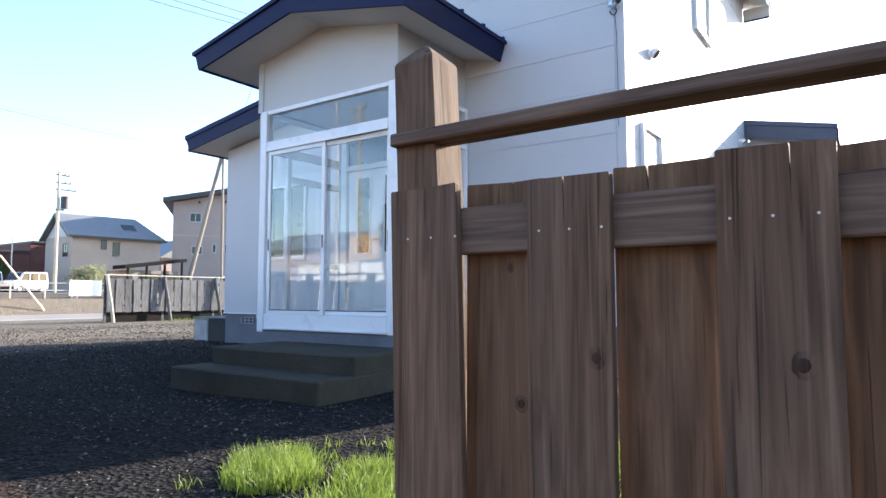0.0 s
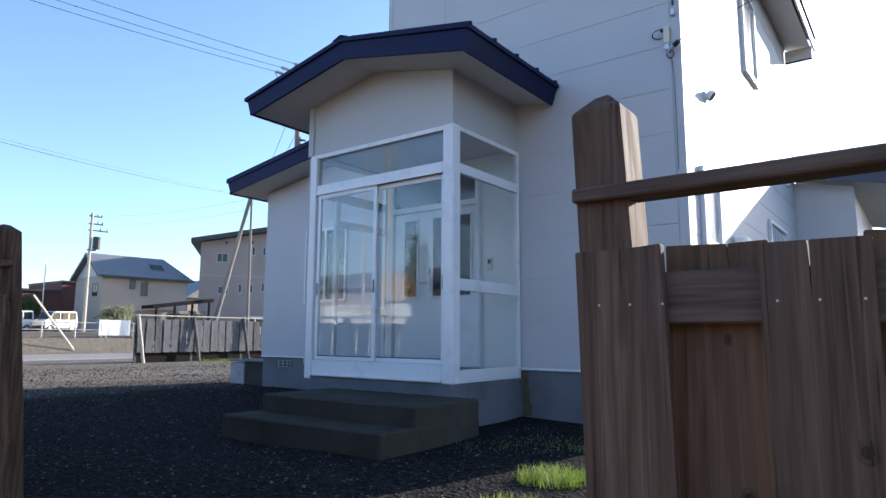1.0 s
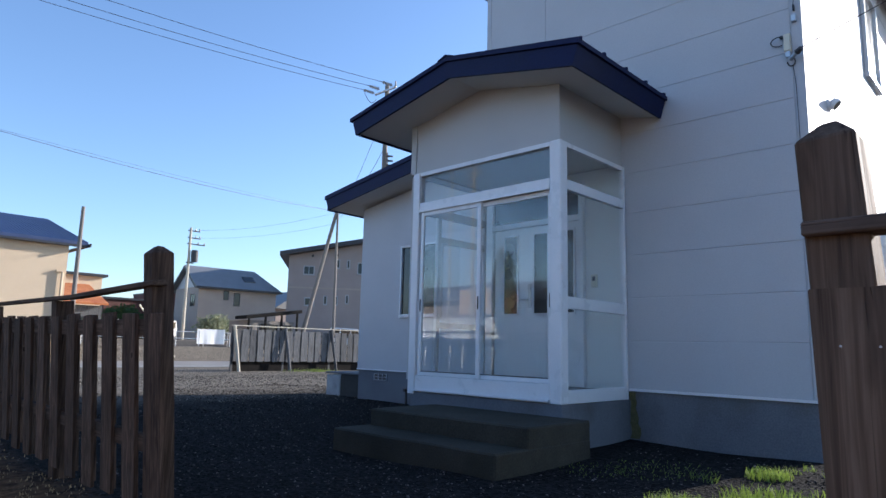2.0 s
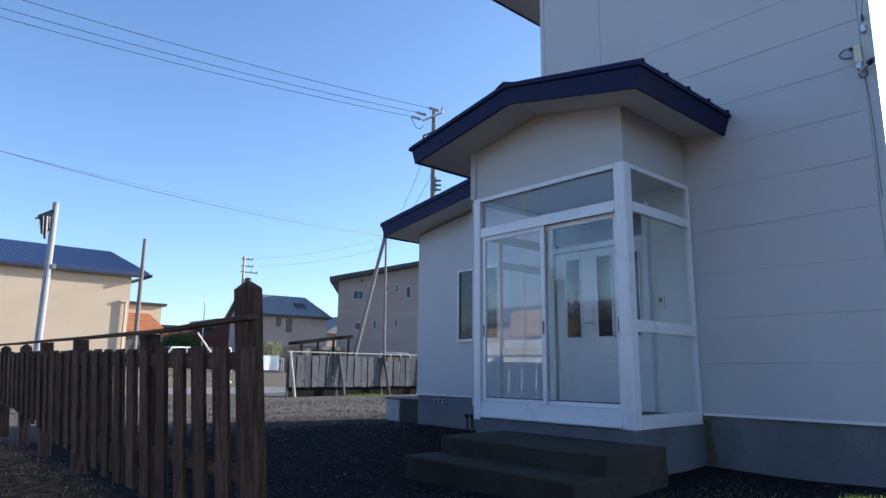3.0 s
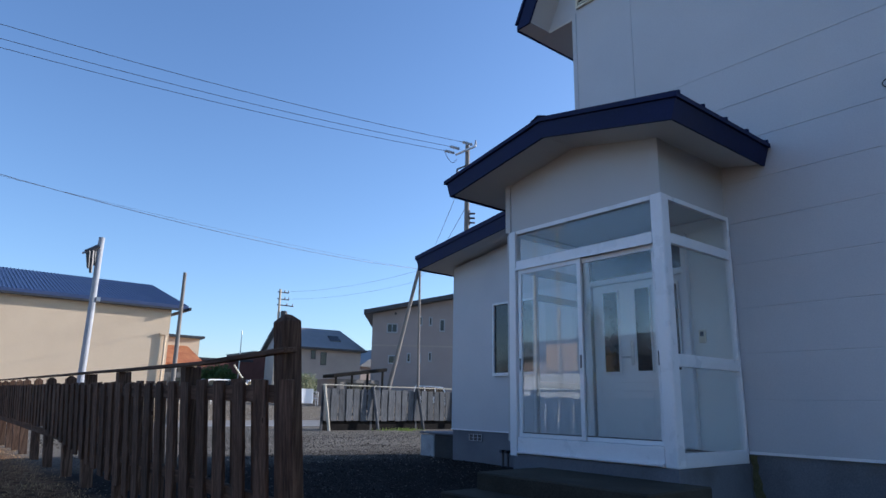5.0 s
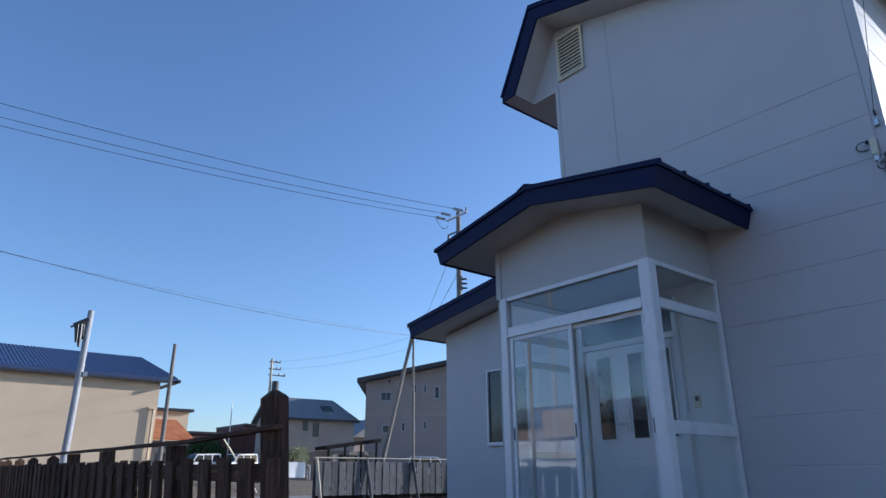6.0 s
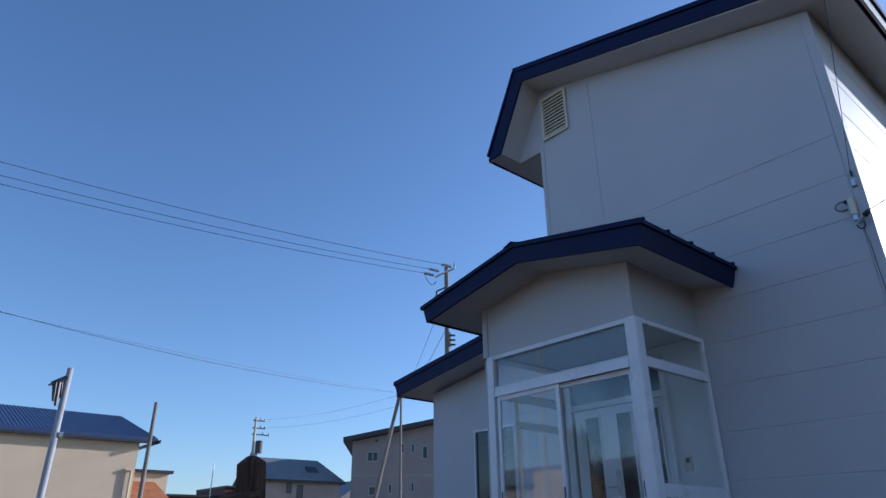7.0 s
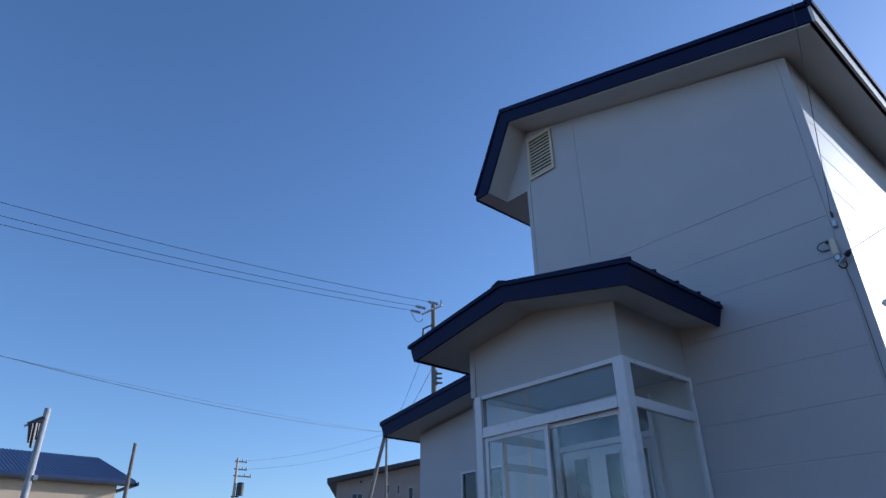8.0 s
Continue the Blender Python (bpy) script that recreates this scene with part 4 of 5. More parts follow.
def street_fence():
    """Broad grey boards with waney edges on two rails, clear of the ground, with leaning props in front."""
    rnd = random.Random(8)
    x, y0, y1 = -27.2, 14.35, 26.0
    th = thing("street_fence", (x, y0, -0.1), "silver-grey board fence with waney boards and leaning props", "fence", "yard fences")
    for z0, z1 in ((1.38, 1.50), (0.40, 0.52)):
        part("stringer", boxed(x - 0.05, x - 0.004, y0, y1, z0, z1), GREYWOOD, th)
    part("cap_rail", boxed(x - 0.08, x + 0.06, y0 - 0.08, y1, 1.76, 1.81, bevel=0.01), SUNPOLE, th, "pale cap rail")
    a, k = y0 + 0.05, 0
    while a < y1 - 0.2:
        w = rnd.uniform(0.29, 0.35)
        n = 9
        left, right = [], []
        for i in range(n + 1):
            z = 0.17 + rnd.uniform(-0.015, 0.015) * (i in (0, n)) + (1.63 - 0.17) * i / n
            left.append((a + 0.011 * math.sin(z * 4.0 + k * 1.7) + rnd.uniform(-0.006, 0.006), z))
            right.append((a + w + 0.011 * math.sin(z * 3.8 + k * 2.3 + 1.5) + rnd.uniform(-0.006, 0.006), z))
        part("board", prismed(left + right[::-1], "x", x, x + 0.03), GREYWOOD, th)
        if k % 2 == 0:
            part("back_board", boxed(x - 0.075, x - 0.052, a + w - 0.1, a + w + 0.17, 0.2, 1.6), GREYWOOD, th)
        a += w + rnd.uniform(0.06, 0.10)
        k += 1
    for i, yy in enumerate((14.4, 17.05, 19.75, 22.4, 25.0)):
        part("post", boxed(x - 0.14, x - 0.082, yy - 0.06, yy + 0.06, -0.5, 1.74, bevel=0.01), GREYWOOD, th)
        prop = bmesh.new()
        pts = [(x + 0.30, yy + 0.20, -0.35), (x + 0.20, yy + 0.12, 0.45), (x + 0.12, yy + 0.02, 1.2), (x + 0.09, yy - 0.05, 1.78)]
        for p, q in zip(pts, pts[1:]):
            tube(prop, p, q, 0.075, 0.07, 8)
        part("prop", prop, SUNPOLE if i == 0 else GREYWOOD, th, "pale leaning prop" if i == 0 else "leaning timber prop")
    # Near-black strip closes the gap under the boards and stands in for shade.
    bottom = boxed(x - 0.12, x - 0.09, y0, y1, -0.4, 0.2)
    part("kickboard", bottom, TAR, th, "dark strip standing in for the shade under the boards")


street_fence()

# ---- neighbouring buildings ----
def facade_windows(b, specs, axis, at, out, material=DARK):
    for a0, a1, z0, z1 in specs:
        window_unit("window", b, axis, at, a0, a1, z0, z1, out, material, DARKGLASS, split=(a1 - a0) > 0.7, frame_w=0.06)


def ribs(r, n, p, q, y0, y1, mat_):
    """Standing seams down a slope from ridge p to eave q (x, z)."""
    for i in range(n):
        y = y0 + (y1 - y0) * (i + 0.5) / n
        part("roof_seam", prismed([p, q, (q[0], q[1] + 0.025), (p[0], p[1] + 0.025)], "y", y - 0.016, y + 0.016), mat_, r)


def blue_roof_house():
    b = thing("neighbour_house", (-35, 5, 0), "beige rendered house with a blue steel roof", "house", "neighbouring houses")
    part("wall", boxed(-44, -31.5, -1.8, 8.42, -0.6, 5.0), BEIGE, b)
    r = part("roof", prismed([(-31.25, 4.95), (-38, 6.85), (-45, 4.95), (-45, 5.10), (-38, 7.0), (-31.25, 5.10)], "y", -2.2, 9.1), BLUEROOF, b)
    part("gutter", boxed(-31.33, -31.18, -2.2, 9.1, 4.86, 4.96), DARK, r)
    part("gutter", boxed(-44, -31, 9.1, 9.16, 4.88, 5.02), DARK, r)
    ribs(r, 72, (-38, 7.0), (-31.25, 5.10), -2.2, 9.1, BLUEROOF)
    part("downpipe", tubed((-31.4, 8.25, -0.5), (-31.4, 8.25, 3.7), 0.05), BEIGE, b)
    part("pipe_head", boxed(-31.5, -31.36, 8.0, 8.32, 3.7, 3.78), BEIGE, b)
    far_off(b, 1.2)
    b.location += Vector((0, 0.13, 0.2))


def grey_roof_house():
    x, y = -65.3, 30.6
    b = thing("neighbour_house", (x, y, 0), "tan house with a grey steel gable roof and skylight", "house", "neighbouring houses")
    part("wall", boxed(x - 7.0, x, y, y + 8.8, -0.2, 6.85), TAN, b)
    part("gable", prismed([(x - 6.9, 6.852), (x - 0.1, 6.852), (x - 3.5, 9.0)], "y", y + 0.02, y + 0.2), WHITE_WALL, b, "white boarded gable")
    bm = bmesh.new()
    e, rz = 0.55, 9.35
    low = [bm.verts.new(v) for v in ((x + e, y - 0.5, 6.8), (x + e, y + 9.3, 6.8), (x - 7 - e, y + 9.3, 6.8), (x - 7 - e, y - 0.5, 6.8))]
    r0, r1 = bm.verts.new((x - 3.5, y - 0.5, rz)), bm.verts.new((x - 3.5, y + 7.6, rz))
    for f in ((low[0], low[1], r1, r0), (low[1], low[2], r1), (low[2], low[3], r0, r1)):
        bm.faces.new(f)
    r = part("roof", bm, GREYROOF, b, "grey standing-seam steel roof")
    solid = r.modifiers.new("thickness", "SOLIDIFY")
    solid.thickness = 0.22
    for yy in (y - 0.52,):
        part("bargeboard", prismed([(x + e, 6.7), (x - 3.5, rz - 0.1), (x - 3.5, rz - 0.35), (x + e - 0.3, 6.6)], "y", yy, yy + 0.06), DARK, r)
        part("bargeboard", prismed([(x - 7 - e, 6.7), (x - 3.5, rz - 0.1), (x - 3.5, rz - 0.35), (x - 6.7 - e, 6.6)], "y", yy, yy + 0.06), DARK, r)
    part("gutter", boxed(x + e, x + e + 0.15, y - 0.5, y + 9.3, 6.68, 6.84), DARK, r)
    part("skylight", prismed([(x - 1.0, 7.7), (x - 1.9, 8.35), (x - 1.9, 8.5), (x - 1.0, 7.85)], "y", y + 5.4, y + 6.7), DARKGLASS, r)
    facade_windows(b, [(y + 2.7, y + 3.25, 5.6, 6.55), (y + 3.85, y + 4.55, 5.0, 6.4), (y + 1.9, y + 2.7, 1.6, 2.6)], "x", x, 1)
    facade_windows(b, [(x - 2.2, x - 0.9, 4.8, 6.1)], "y", y, -1)
    b.rotation_euler = (0, 0, radians(-5))


def apartment():
    b = thing("apartment_building", (-36.05, 22.55, 0), "grey-beige two-storey flats with a mono-pitch roof", "apartment building", "neighbouring houses")
    x, y = -36.05, 22.55
    part("wall", prismed([(y, -0.2), (y + 9, -0.2), (y + 9, 8.55), (y, 6.72)], "x", x - 8, x), PINKISH, b)
    part("wall_band", boxed(x + 0.001, x + 0.02, y, y + 9, 4.62, 4.72), TAN, b)
    part("roof", prismed([(y - 0.55, 6.62), (y + 10, 8.77), (y + 10, 9.05), (y - 0.55, 6.9)], "x", x - 8.5, x + 0.6), DARK, b)
    facade_windows(b, [(y + 0.94, y + 1.65, 5.5, 6.1), (y + 3.03, y + 3.27, 6.0, 6.6), (y + 3.7, y + 3.92, 6.0, 6.6), (y + 4.4, y + 4.75, 5.65, 6.45), (y + 1.09, y + 1.75, 3.5, 4.04), (y + 2.3, y + 2.55, 3.6, 4.2), (y + 3.0, y + 3.22, 3.6, 4.2), (y + 3.7, y + 3.92, 3.7, 4.3)], "x", x, 1, POROUS)
    for dy, z in ((3.05, 6.85), (1.5, 6.75)):
        part("vent_hood", tubed((x, y + dy, z), (x + 0.15, y + dy, z), 0.08, 0.08, 12), DARK, b)
    b.rotation_euler = (0, 0, radians(-37))
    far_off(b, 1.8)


def small_buildings():
    b = thing("workshop", (-54, 14, 0), "cream workshop with a rusty red lean-to roof", "workshop", "neighbouring houses")
    part("wall", boxed(-62, -54, 10.4, 17.4, 0.4, 5.85), BEIGE, b)
    part("roof", boxed(-62.3, -53.7, 10.2, 17.7, 5.85, 6.05), DARK, b)
    part("lean_to_wall", boxed(-53.98, -49.8, 13.4, 16.2, 0.4, 3.4), GREYWOOD, b)
    part("lean_to_roof", prismed([(-54, 5.05), (-49.4, 3.45), (-49.4, 3.57), (-54, 5.2)], "y", 13.1, 16.5), RUST, b, "rusty corrugated roof")
    facade_windows(b, [(14.2, 15.6, 1.6, 2.6)], "x", -49.8, 1)
    b = thing("brown_house", (-79, 30, 0), "dark brown brick house with a flat roof", "house", "neighbouring houses")
    part("wall", boxed(-88, -79, 26, 32.5, 0.4, 5.7), BROWN, b)
    part("wall", boxed(-88, -79.02, 32.52, 35, 0.4, 6.9), BROWN, b)
    part("roof", boxed(-88.2, -78.8, 25.8, 32.5, 5.7, 5.95), DARK, b)
    part("roof", boxed(-88.2, -78.8, 32.51, 35.2, 6.9, 7.1), DARK, b)
    b = thing("garden_shed", (-44, 26, 0), "low timber shed with a dark flat roof", "shed")
    part("wall", boxed(-47, -44.2, 24.6, 28.6, 0.2, 2.75), POLE, b)
    part("roof", prismed([(24.2, 2.8), (29.0, 3.47), (29.0, 3.72), (24.2, 3.05)], "x", -45.4, -43.7), TAR, b)
    for yy in (24.5, 25.9, 27.3, 28.7):
        part("post", boxed(-43.95, -43.82, yy - 0.06, yy + 0.06, 0.3, 2.85 + (yy - 24.2) * 0.135), TAR, b)
    facade_windows(b, [(25.6, 27.2, 1.2, 2.5), (27.5, 28.4, 1.2, 2.5)], "x", -44.2, 1)
    b = thing("far_house", (-80, 50, 0), "small grey far house with a dark roof", "house", "neighbouring houses")
    part("wall", boxed(-88, -80, 49, 57, 0.4, 6.0), PINKISH, b)
    part("roof", prismed([(48.4, 6.0), (53, 8.8), (57.6, 6.0)], "x", -88.5, -79.5), GREYROOF, b)
    # house across the lane, which the panes mirror
    warm = surface("ochre_stucco", (0.50, 0.33, 0.17), (0.58, 0.40, 0.22), 0.6, 0.85, 0.1, 20)
    b = thing("lane_house", (-24, -14, 0), "pale house with an ochre bay across the lane", "house", "neighbouring houses")
    part("wall", boxed(-33, -20, -24, -16, 0, 3.6), PINKISH, b)
    part("bay", boxed(-23.6, -21.5, -15.99, -15.2, 2.8, 4.15), warm, b, "ochre rendered bay")
    part("garden_wall", boxed(-27.0, -20.2, -14.9, -14.7, 0, 2.6), INSIDE, b, "white rendered garden wall")
    part("roof", prismed([(-25, 3.6), (-20, 5.0), (-15.3, 3.6)], "x", -33.6, -19.4), GREYROOF, b)
    facade_windows(b, [(-31, -29.4, 1.2, 2.4), (-27.6, -26, 1.2, 2.4)], "y", -16, 1)
    # Unseen row of houses, added to hold low sky light off the front wall.
    for x0, x1, yy, zw, zr, mt, what in ((-16, -6, -19, 5.2, 7.6, TAN, "unseen tan house with a dark roof, added across the lane"), (-2, 9, -18, 3.4, 5.6, PINKISH, "unseen grey-beige bungalow, added across the lane"), (13, 24, -19, 5.4, 7.8, BEIGE, "unseen beige house with a dark roof, added across the lane"), (-66, -54, -17, 5.2, 7.4, TAN, "unseen tan corner house, added across the lane"), (28, 40, -17, 5.0, 7.2, PINKISH, "unseen grey-beige house, added across the lane")):
        b = thing("lane_house", ((x0 + x1) / 2, yy, 0), what, "house", "neighbouring houses")
        part("wall", boxed(x0, x1, yy - 8, yy, -0.1, zw), mt, b)
        part("roof", prismed([(yy - 8.6, zw), (yy - 4, zr), (yy + 0.6, zw)], "x", x0 - 0.5, x1 + 0.5), GREYROOF, b)
        facade_windows(b, [(x0 + 1.2, x0 + 2.8, 1.0, 2.2), (x0 + 5, x0 + 6.8, 1.0, 2.2)], "y", yy, 1)
    b = thing("lane_house", (-44, -16, 0), "white garage with a flat roof across the lane", "garage", "neighbouring houses")
    part("wall", boxed(-50, -36, -22, -15, 0, 3.2), WHITE_WALL, b)
    part("roof", boxed(-50.3, -35.7, -22.2, -14.7, 3.2, 3.4), DARK, b)


blue_roof_house()
grey_roof_house()
apartment()
small_buildings()


# ---- poles and cables ----
def utility_pole(at, h, label, arms=(), r=0.15, mat_=POLE, k=1.0):
    p = thing("utility_pole", at, label, "utility pole", "utility poles")
    x, y, z = at
    part("shaft", tubed((x, y, z - 0.3), (x, y, z + h), r, r * 0.65, 14), mat_, p)
    for zz, half, ang in arms:
        c, s_ = math.cos(ang) * half, math.sin(ang) * half
        arm = part("crossarm", tubed((x - c, y - s_, z + zz), (x + c, y + s_, z + zz), 0.05, 0.05, 8), STEEL, p)
        for f in (-0.9, -0.35, 0.35, 0.9):
            part("insulator", tubed((x + c * f, y + s_ * f, z + zz + 0.04), (x + c * f, y + s_ * f, z + zz + 0.22), 0.045, 0.03, 8), POLE, arm)
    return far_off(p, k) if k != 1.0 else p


def strain_pole():
    """The pole behind the wing: one crossarm along x, strain insulators towards the line, a stub and a low rack."""
    x, y = -20.12, 16.8
    p = thing("utility_pole", (x, y, 0), "tall concrete utility pole with strain insulators behind the wing", "utility pole", "utility poles")
    part("shaft", tubed((x, y, -0.3), (x, y, 12.0), 0.15, 0.095, 14), POLE, p)
    arm = part("crossarm", boxed(x - 0.62, x + 0.72, y - 0.17, y - 0.10, 11.68, 11.76, bevel=0.008), STEEL, p)
    for dx, dz in ((-0.62, 0.03), (-0.28, 0.12), (0.55, 0.06)):
        string = part("insulator_string", tubed((x + dx, y - 0.175, 11.74 + dz), (x + dx - 0.06, y - 0.78, 11.74 + dz), 0.02, 0.02, 8), STEEL, arm)
        for k in range(4):
            yy = y - 0.28 - 0.12 * k
            part("insulator", tubed((x + dx - 0.012 * k, yy, 11.74 + dz), (x + dx - 0.012 * k, yy - 0.05, 11.74 + dz), 0.075, 0.045, 12), POROUS, string)
    part("pin_insulator", tubed((x + 0.68, y - 0.13, 11.765), (x + 0.68, y - 0.13, 11.98), 0.05, 0.03, 10), POROUS, arm)
    stub = part("stub_arm", boxed(x - 0.55, x + 0.12, y - 0.16, y - 0.11, 10.98, 11.04, bevel=0.006), DARK, p)
    part("insulator", tubed((x - 0.5, y - 0.135, 10.975), (x - 0.56, y - 0.135, 10.6), 0.05, 0.04, 8), DARK, stub)
    rack = part("cable_rack", boxed(x + 0.15, x + 0.20, y - 0.05, y + 0.02, 8.35, 9.0), DARK, p)
    for z in (8.45, 8.65, 8.85):
        part("bobbin", tubed((x + 0.205, y - 0.02, z), (x + 0.42, y + 0.10, z - 0.03), 0.05, 0.035, 10), DARK, rack)
    jumper = bmesh.new()
    pts = [(x - 0.66 + 0.04 * i, y - 0.74 + 0.055 * i, 11.72 - 0.5 * math.sin(i * 0.3)) for i in range(9)]
    for a, b in zip(pts, pts[1:]):
        tube(jumper, a, b, 0.012, seg=6)
    part("jumper_cable", jumper, DARK, arm)


strain_pole()
def transformer_pole():
    x, y, z = -60.4, 27.0, 0.5
    p = thing("utility_pole", (x, y, z), "utility pole with a transformer by the grey-roofed house", "utility pole", "utility poles")
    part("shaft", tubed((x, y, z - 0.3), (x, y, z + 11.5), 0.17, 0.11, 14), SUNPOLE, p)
    for zz, reach in ((11.2, 0.9), (10.5, 1.0), (9.9, 1.5)):
        arm = part("crossarm", boxed(x - 0.05, x + 0.05, y - 0.25, y + reach, z + zz - 0.05, z + zz + 0.05), DARK, p)
        for f in (0.55, 0.96):
            part("insulator", tubed((x, y + reach * f, z + zz + 0.055), (x, y + reach * f, z + zz + 0.26), 0.07, 0.04, 8), DARK, arm)
    t = part("transformer", tubed((x + 0.35, y + 0.4, z + 8.15), (x + 0.35, y + 0.4, z + 9.15), 0.33, 0.33, 16), DARK, p, "dark transformer drum")
    part("transformer_lid", tubed((x + 0.35, y + 0.4, z + 9.151), (x + 0.35, y + 0.4, z + 9.28), 0.35, 0.27, 16), DARK, t)
    part("hanger", boxed(x - 0.1, x + 0.1, y - 0.2, y + 0.5, z + 8.02, z + 8.13), DARK, p)


transformer_pole()
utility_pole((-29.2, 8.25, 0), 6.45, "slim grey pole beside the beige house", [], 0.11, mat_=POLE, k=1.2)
utility_pole((-70.2, 27.3, 0.5), 8.1, "thin far antenna pole", [], 0.07, mat_=STEEL)

guy = thing("braced_pole", (-26.87, 19.55, 0), "slim steel pole with a leaning timber brace", "pole")
part("shaft", tubed((-26.87, 19.55, -0.2), (-26.87, 19.45, 8.0), 0.075, 0.055), POLE, guy)
part("brace", tubed((-28.0, 18.0, -0.2), (-26.9, 19.42, 7.95), 0.12, 0.085), POLE, guy)
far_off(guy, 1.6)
# ---- mast ----
mast = thing("flag_mast", (-20.2, 3.05, 0), "leaning galvanised mast with a furled dark flag", "mast")
part("shaft", tubed((-20.2, 3.16, -0.2), (-20.2, 3.17, 5.42), 0.10, 0.08, 14), POROUS, mast)
cloth = bmesh.new()
tube(cloth, (-20.2, 3.14, 5.14), (-20.2, 2.82, 4.94), 0.09, 0.075, 8)
for dy, drop, r in ((2.97, 0.62, 0.085), (2.89, 0.5, 0.08), (3.04, 0.4, 0.07)):
    tube(cloth, (-20.2, dy, 5.0), (-20.17, dy + 0.04, 5.0 - drop), r, r * 0.45, 8)
part("furled_flag", cloth, DARK, mast, "dark furled cloth")
part("flag_arm", tubed((-20.2, 3.16, 5.18), (-20.2, 2.74, 4.9), 0.03, 0.03, 8), STEEL, mast)
part("bracket", boxed(-20.3, -20.1, 3.24, 3.34, 3.6, 3.72), STEEL, mast)


def cable(a, b, sag, r=0.012, label="thin black overhead cable", n=24):
    c = bpy.data.curves.new("cable", "CURVE")
    c.dimensions, c.bevel_depth, c.bevel_resolution = "3D", r, 1
    s = c.splines.new("POLY")
    s.points.add(n)
    a, b = Vector(a), Vector(b)
    for i in range(n + 1):
        f = i / n
        p = a.lerp(b, f) - Vector((0, 0, 4 * sag * f * (1 - f)))
        s.points[i].co = (*p, 1)
    c.materials.append(DARK)
    return tagged(new("overhead_cable", c), label, "cable", "overhead cables")


for dx, dz in ((-0.62, 0.03), (-0.28, 0.12), (0.55, 0.06)):
    cable((-20.18 + dx, 16.02, 11.74 + dz), (-23.4 + dx * 1.5, -16.0, 12.3 + dz), 0.75, 0.009)
for dz, sag, r in ((0.0, 1.8, 0.013), (-1.6, 1.0, 0.006)):
    cable((-42.7, 31.2, 12.0), (-23.6, -25.0, 12.0 + dz), sag, r, n=40)
for dz in (0.0, -0.9):
    cable((-42.7, 31.2, 11.9 + dz), (-60.4, 27.9, 11.85 + dz * 0.85), 0.4, 0.008)
cable((-42.7, 31.4, 11.7), (-20.2, 16.8, 10.9), 0.3, 0.012)
cable((-42.7, 31.4, 11.4), (-20.2, 16.8, 9.2), 0.3, 0.012)

cable((-1.82, 6.31, 3.89), (5.0, 10.0, 8.3), 0.1, 0.005, "service cable from the house corner")
cable((-1.885, 6.39, 4.36), (-1.47, 5.95, 6.72), 0.02, 0.004, "thin cable hanging from the eave")
cable((-5.0, 30.0, 9.0), (-20.12, 16.8, 11.0), 0.6, 0.015)


# ---- street furniture and vehicles ----
def van(at, rot, label):
    v = thing("parked_van", at, label, "van", "parked vehicles")
    body = bmesh.new()
    prism(body, [(-1.7, 0.32), (1.7, 0.32), (1.72, 0.95), (1.25, 1.08), (0.85, 1.75), (-1.55, 1.82), (-1.72, 1.0)], "y", -0.74, 0.74)
    bmesh.ops.bevel(body, geom=body.edges[:], offset=0.05, segments=2, affect="EDGES", clamp_overlap=True)
    obs = [("body", body, CARWHITE)]
    for s_ in (-1, 1):
        for pts in ([(0.25, 1.05), (1.12, 1.05), (0.78, 1.62), (0.25, 1.66)], [(-0.65, 1.05), (0.15, 1.05), (0.15, 1.66), (-0.65, 1.69)], [(-1.5, 1.08), (-0.75, 1.05), (-0.75, 1.69), (-1.45, 1.7)]):
            obs.append(("side_window", prismed(pts, "y", s_ * 0.735, s_ * 0.748), DARKGLASS))
    obs.append(("windscreen", prismed([(1.27, 1.08), (1.31, 1.08), (0.91, 1.72), (0.87, 1.72)], "y", -0.62, 0.62), DARKGLASS))
    for s_ in (-1, 1):
        obs.append(("headlight", boxed(1.66, 1.74, s_ * 0.48 - 0.14, s_ * 0.48 + 0.14, 0.72, 0.92, bevel=0.02), STEEL))
    obs.append(("bumper", boxed(1.66, 1.78, -0.7, 0.7, 0.32, 0.52, bevel=0.03), DARK))
    m = Matrix.Translation(at) @ Matrix.Rotation(rot, 4, "Z")
    for nm, bm, mt in obs:
        bm.transform(m)
        part(nm, bm, mt, v)
    for xx in (-1.1, 1.15):
        for s_ in (-1, 1):
            w = tubed((xx, s_ * 0.58, 0.29), (xx, s_ * 0.75, 0.29), 0.29, 0.29, 20)
            w.transform(m)
            wheel = part("wheel", w, RUBBER, v)
            rim = tubed((xx, s_ * 0.751, 0.29), (xx, s_ * 0.76, 0.29), 0.18, 0.16, 16)
            rim.transform(m)
            part("rim", rim, STEEL, wheel)


van((-62.0, 25.3, 1.19), radians(-70), "white compact van parked beyond the street railing")
van((-63.5, 22.2, 1.19), radians(-80), "white minivan parked beside the other van")
van((-45.6, 35.2, 0.74), radians(51), "pale van parked in front of the flats")


def railing():
    rl = thing("street_railing", (-44.5, 17, 0.7), "galvanised pipe railing on the bank above the street", "railing")
    for i in range(9):
        y = 7.4 + i * 2.0
        part("post", tubed((-44.5, y, 0.5), (-44.5, y, 1.75), 0.04), STEEL, rl)
    for z in (1.25, 1.72):
        part("rail", tubed((-44.5, 7.4, z), (-44.5, 23.4, z), 0.035), STEEL, rl)


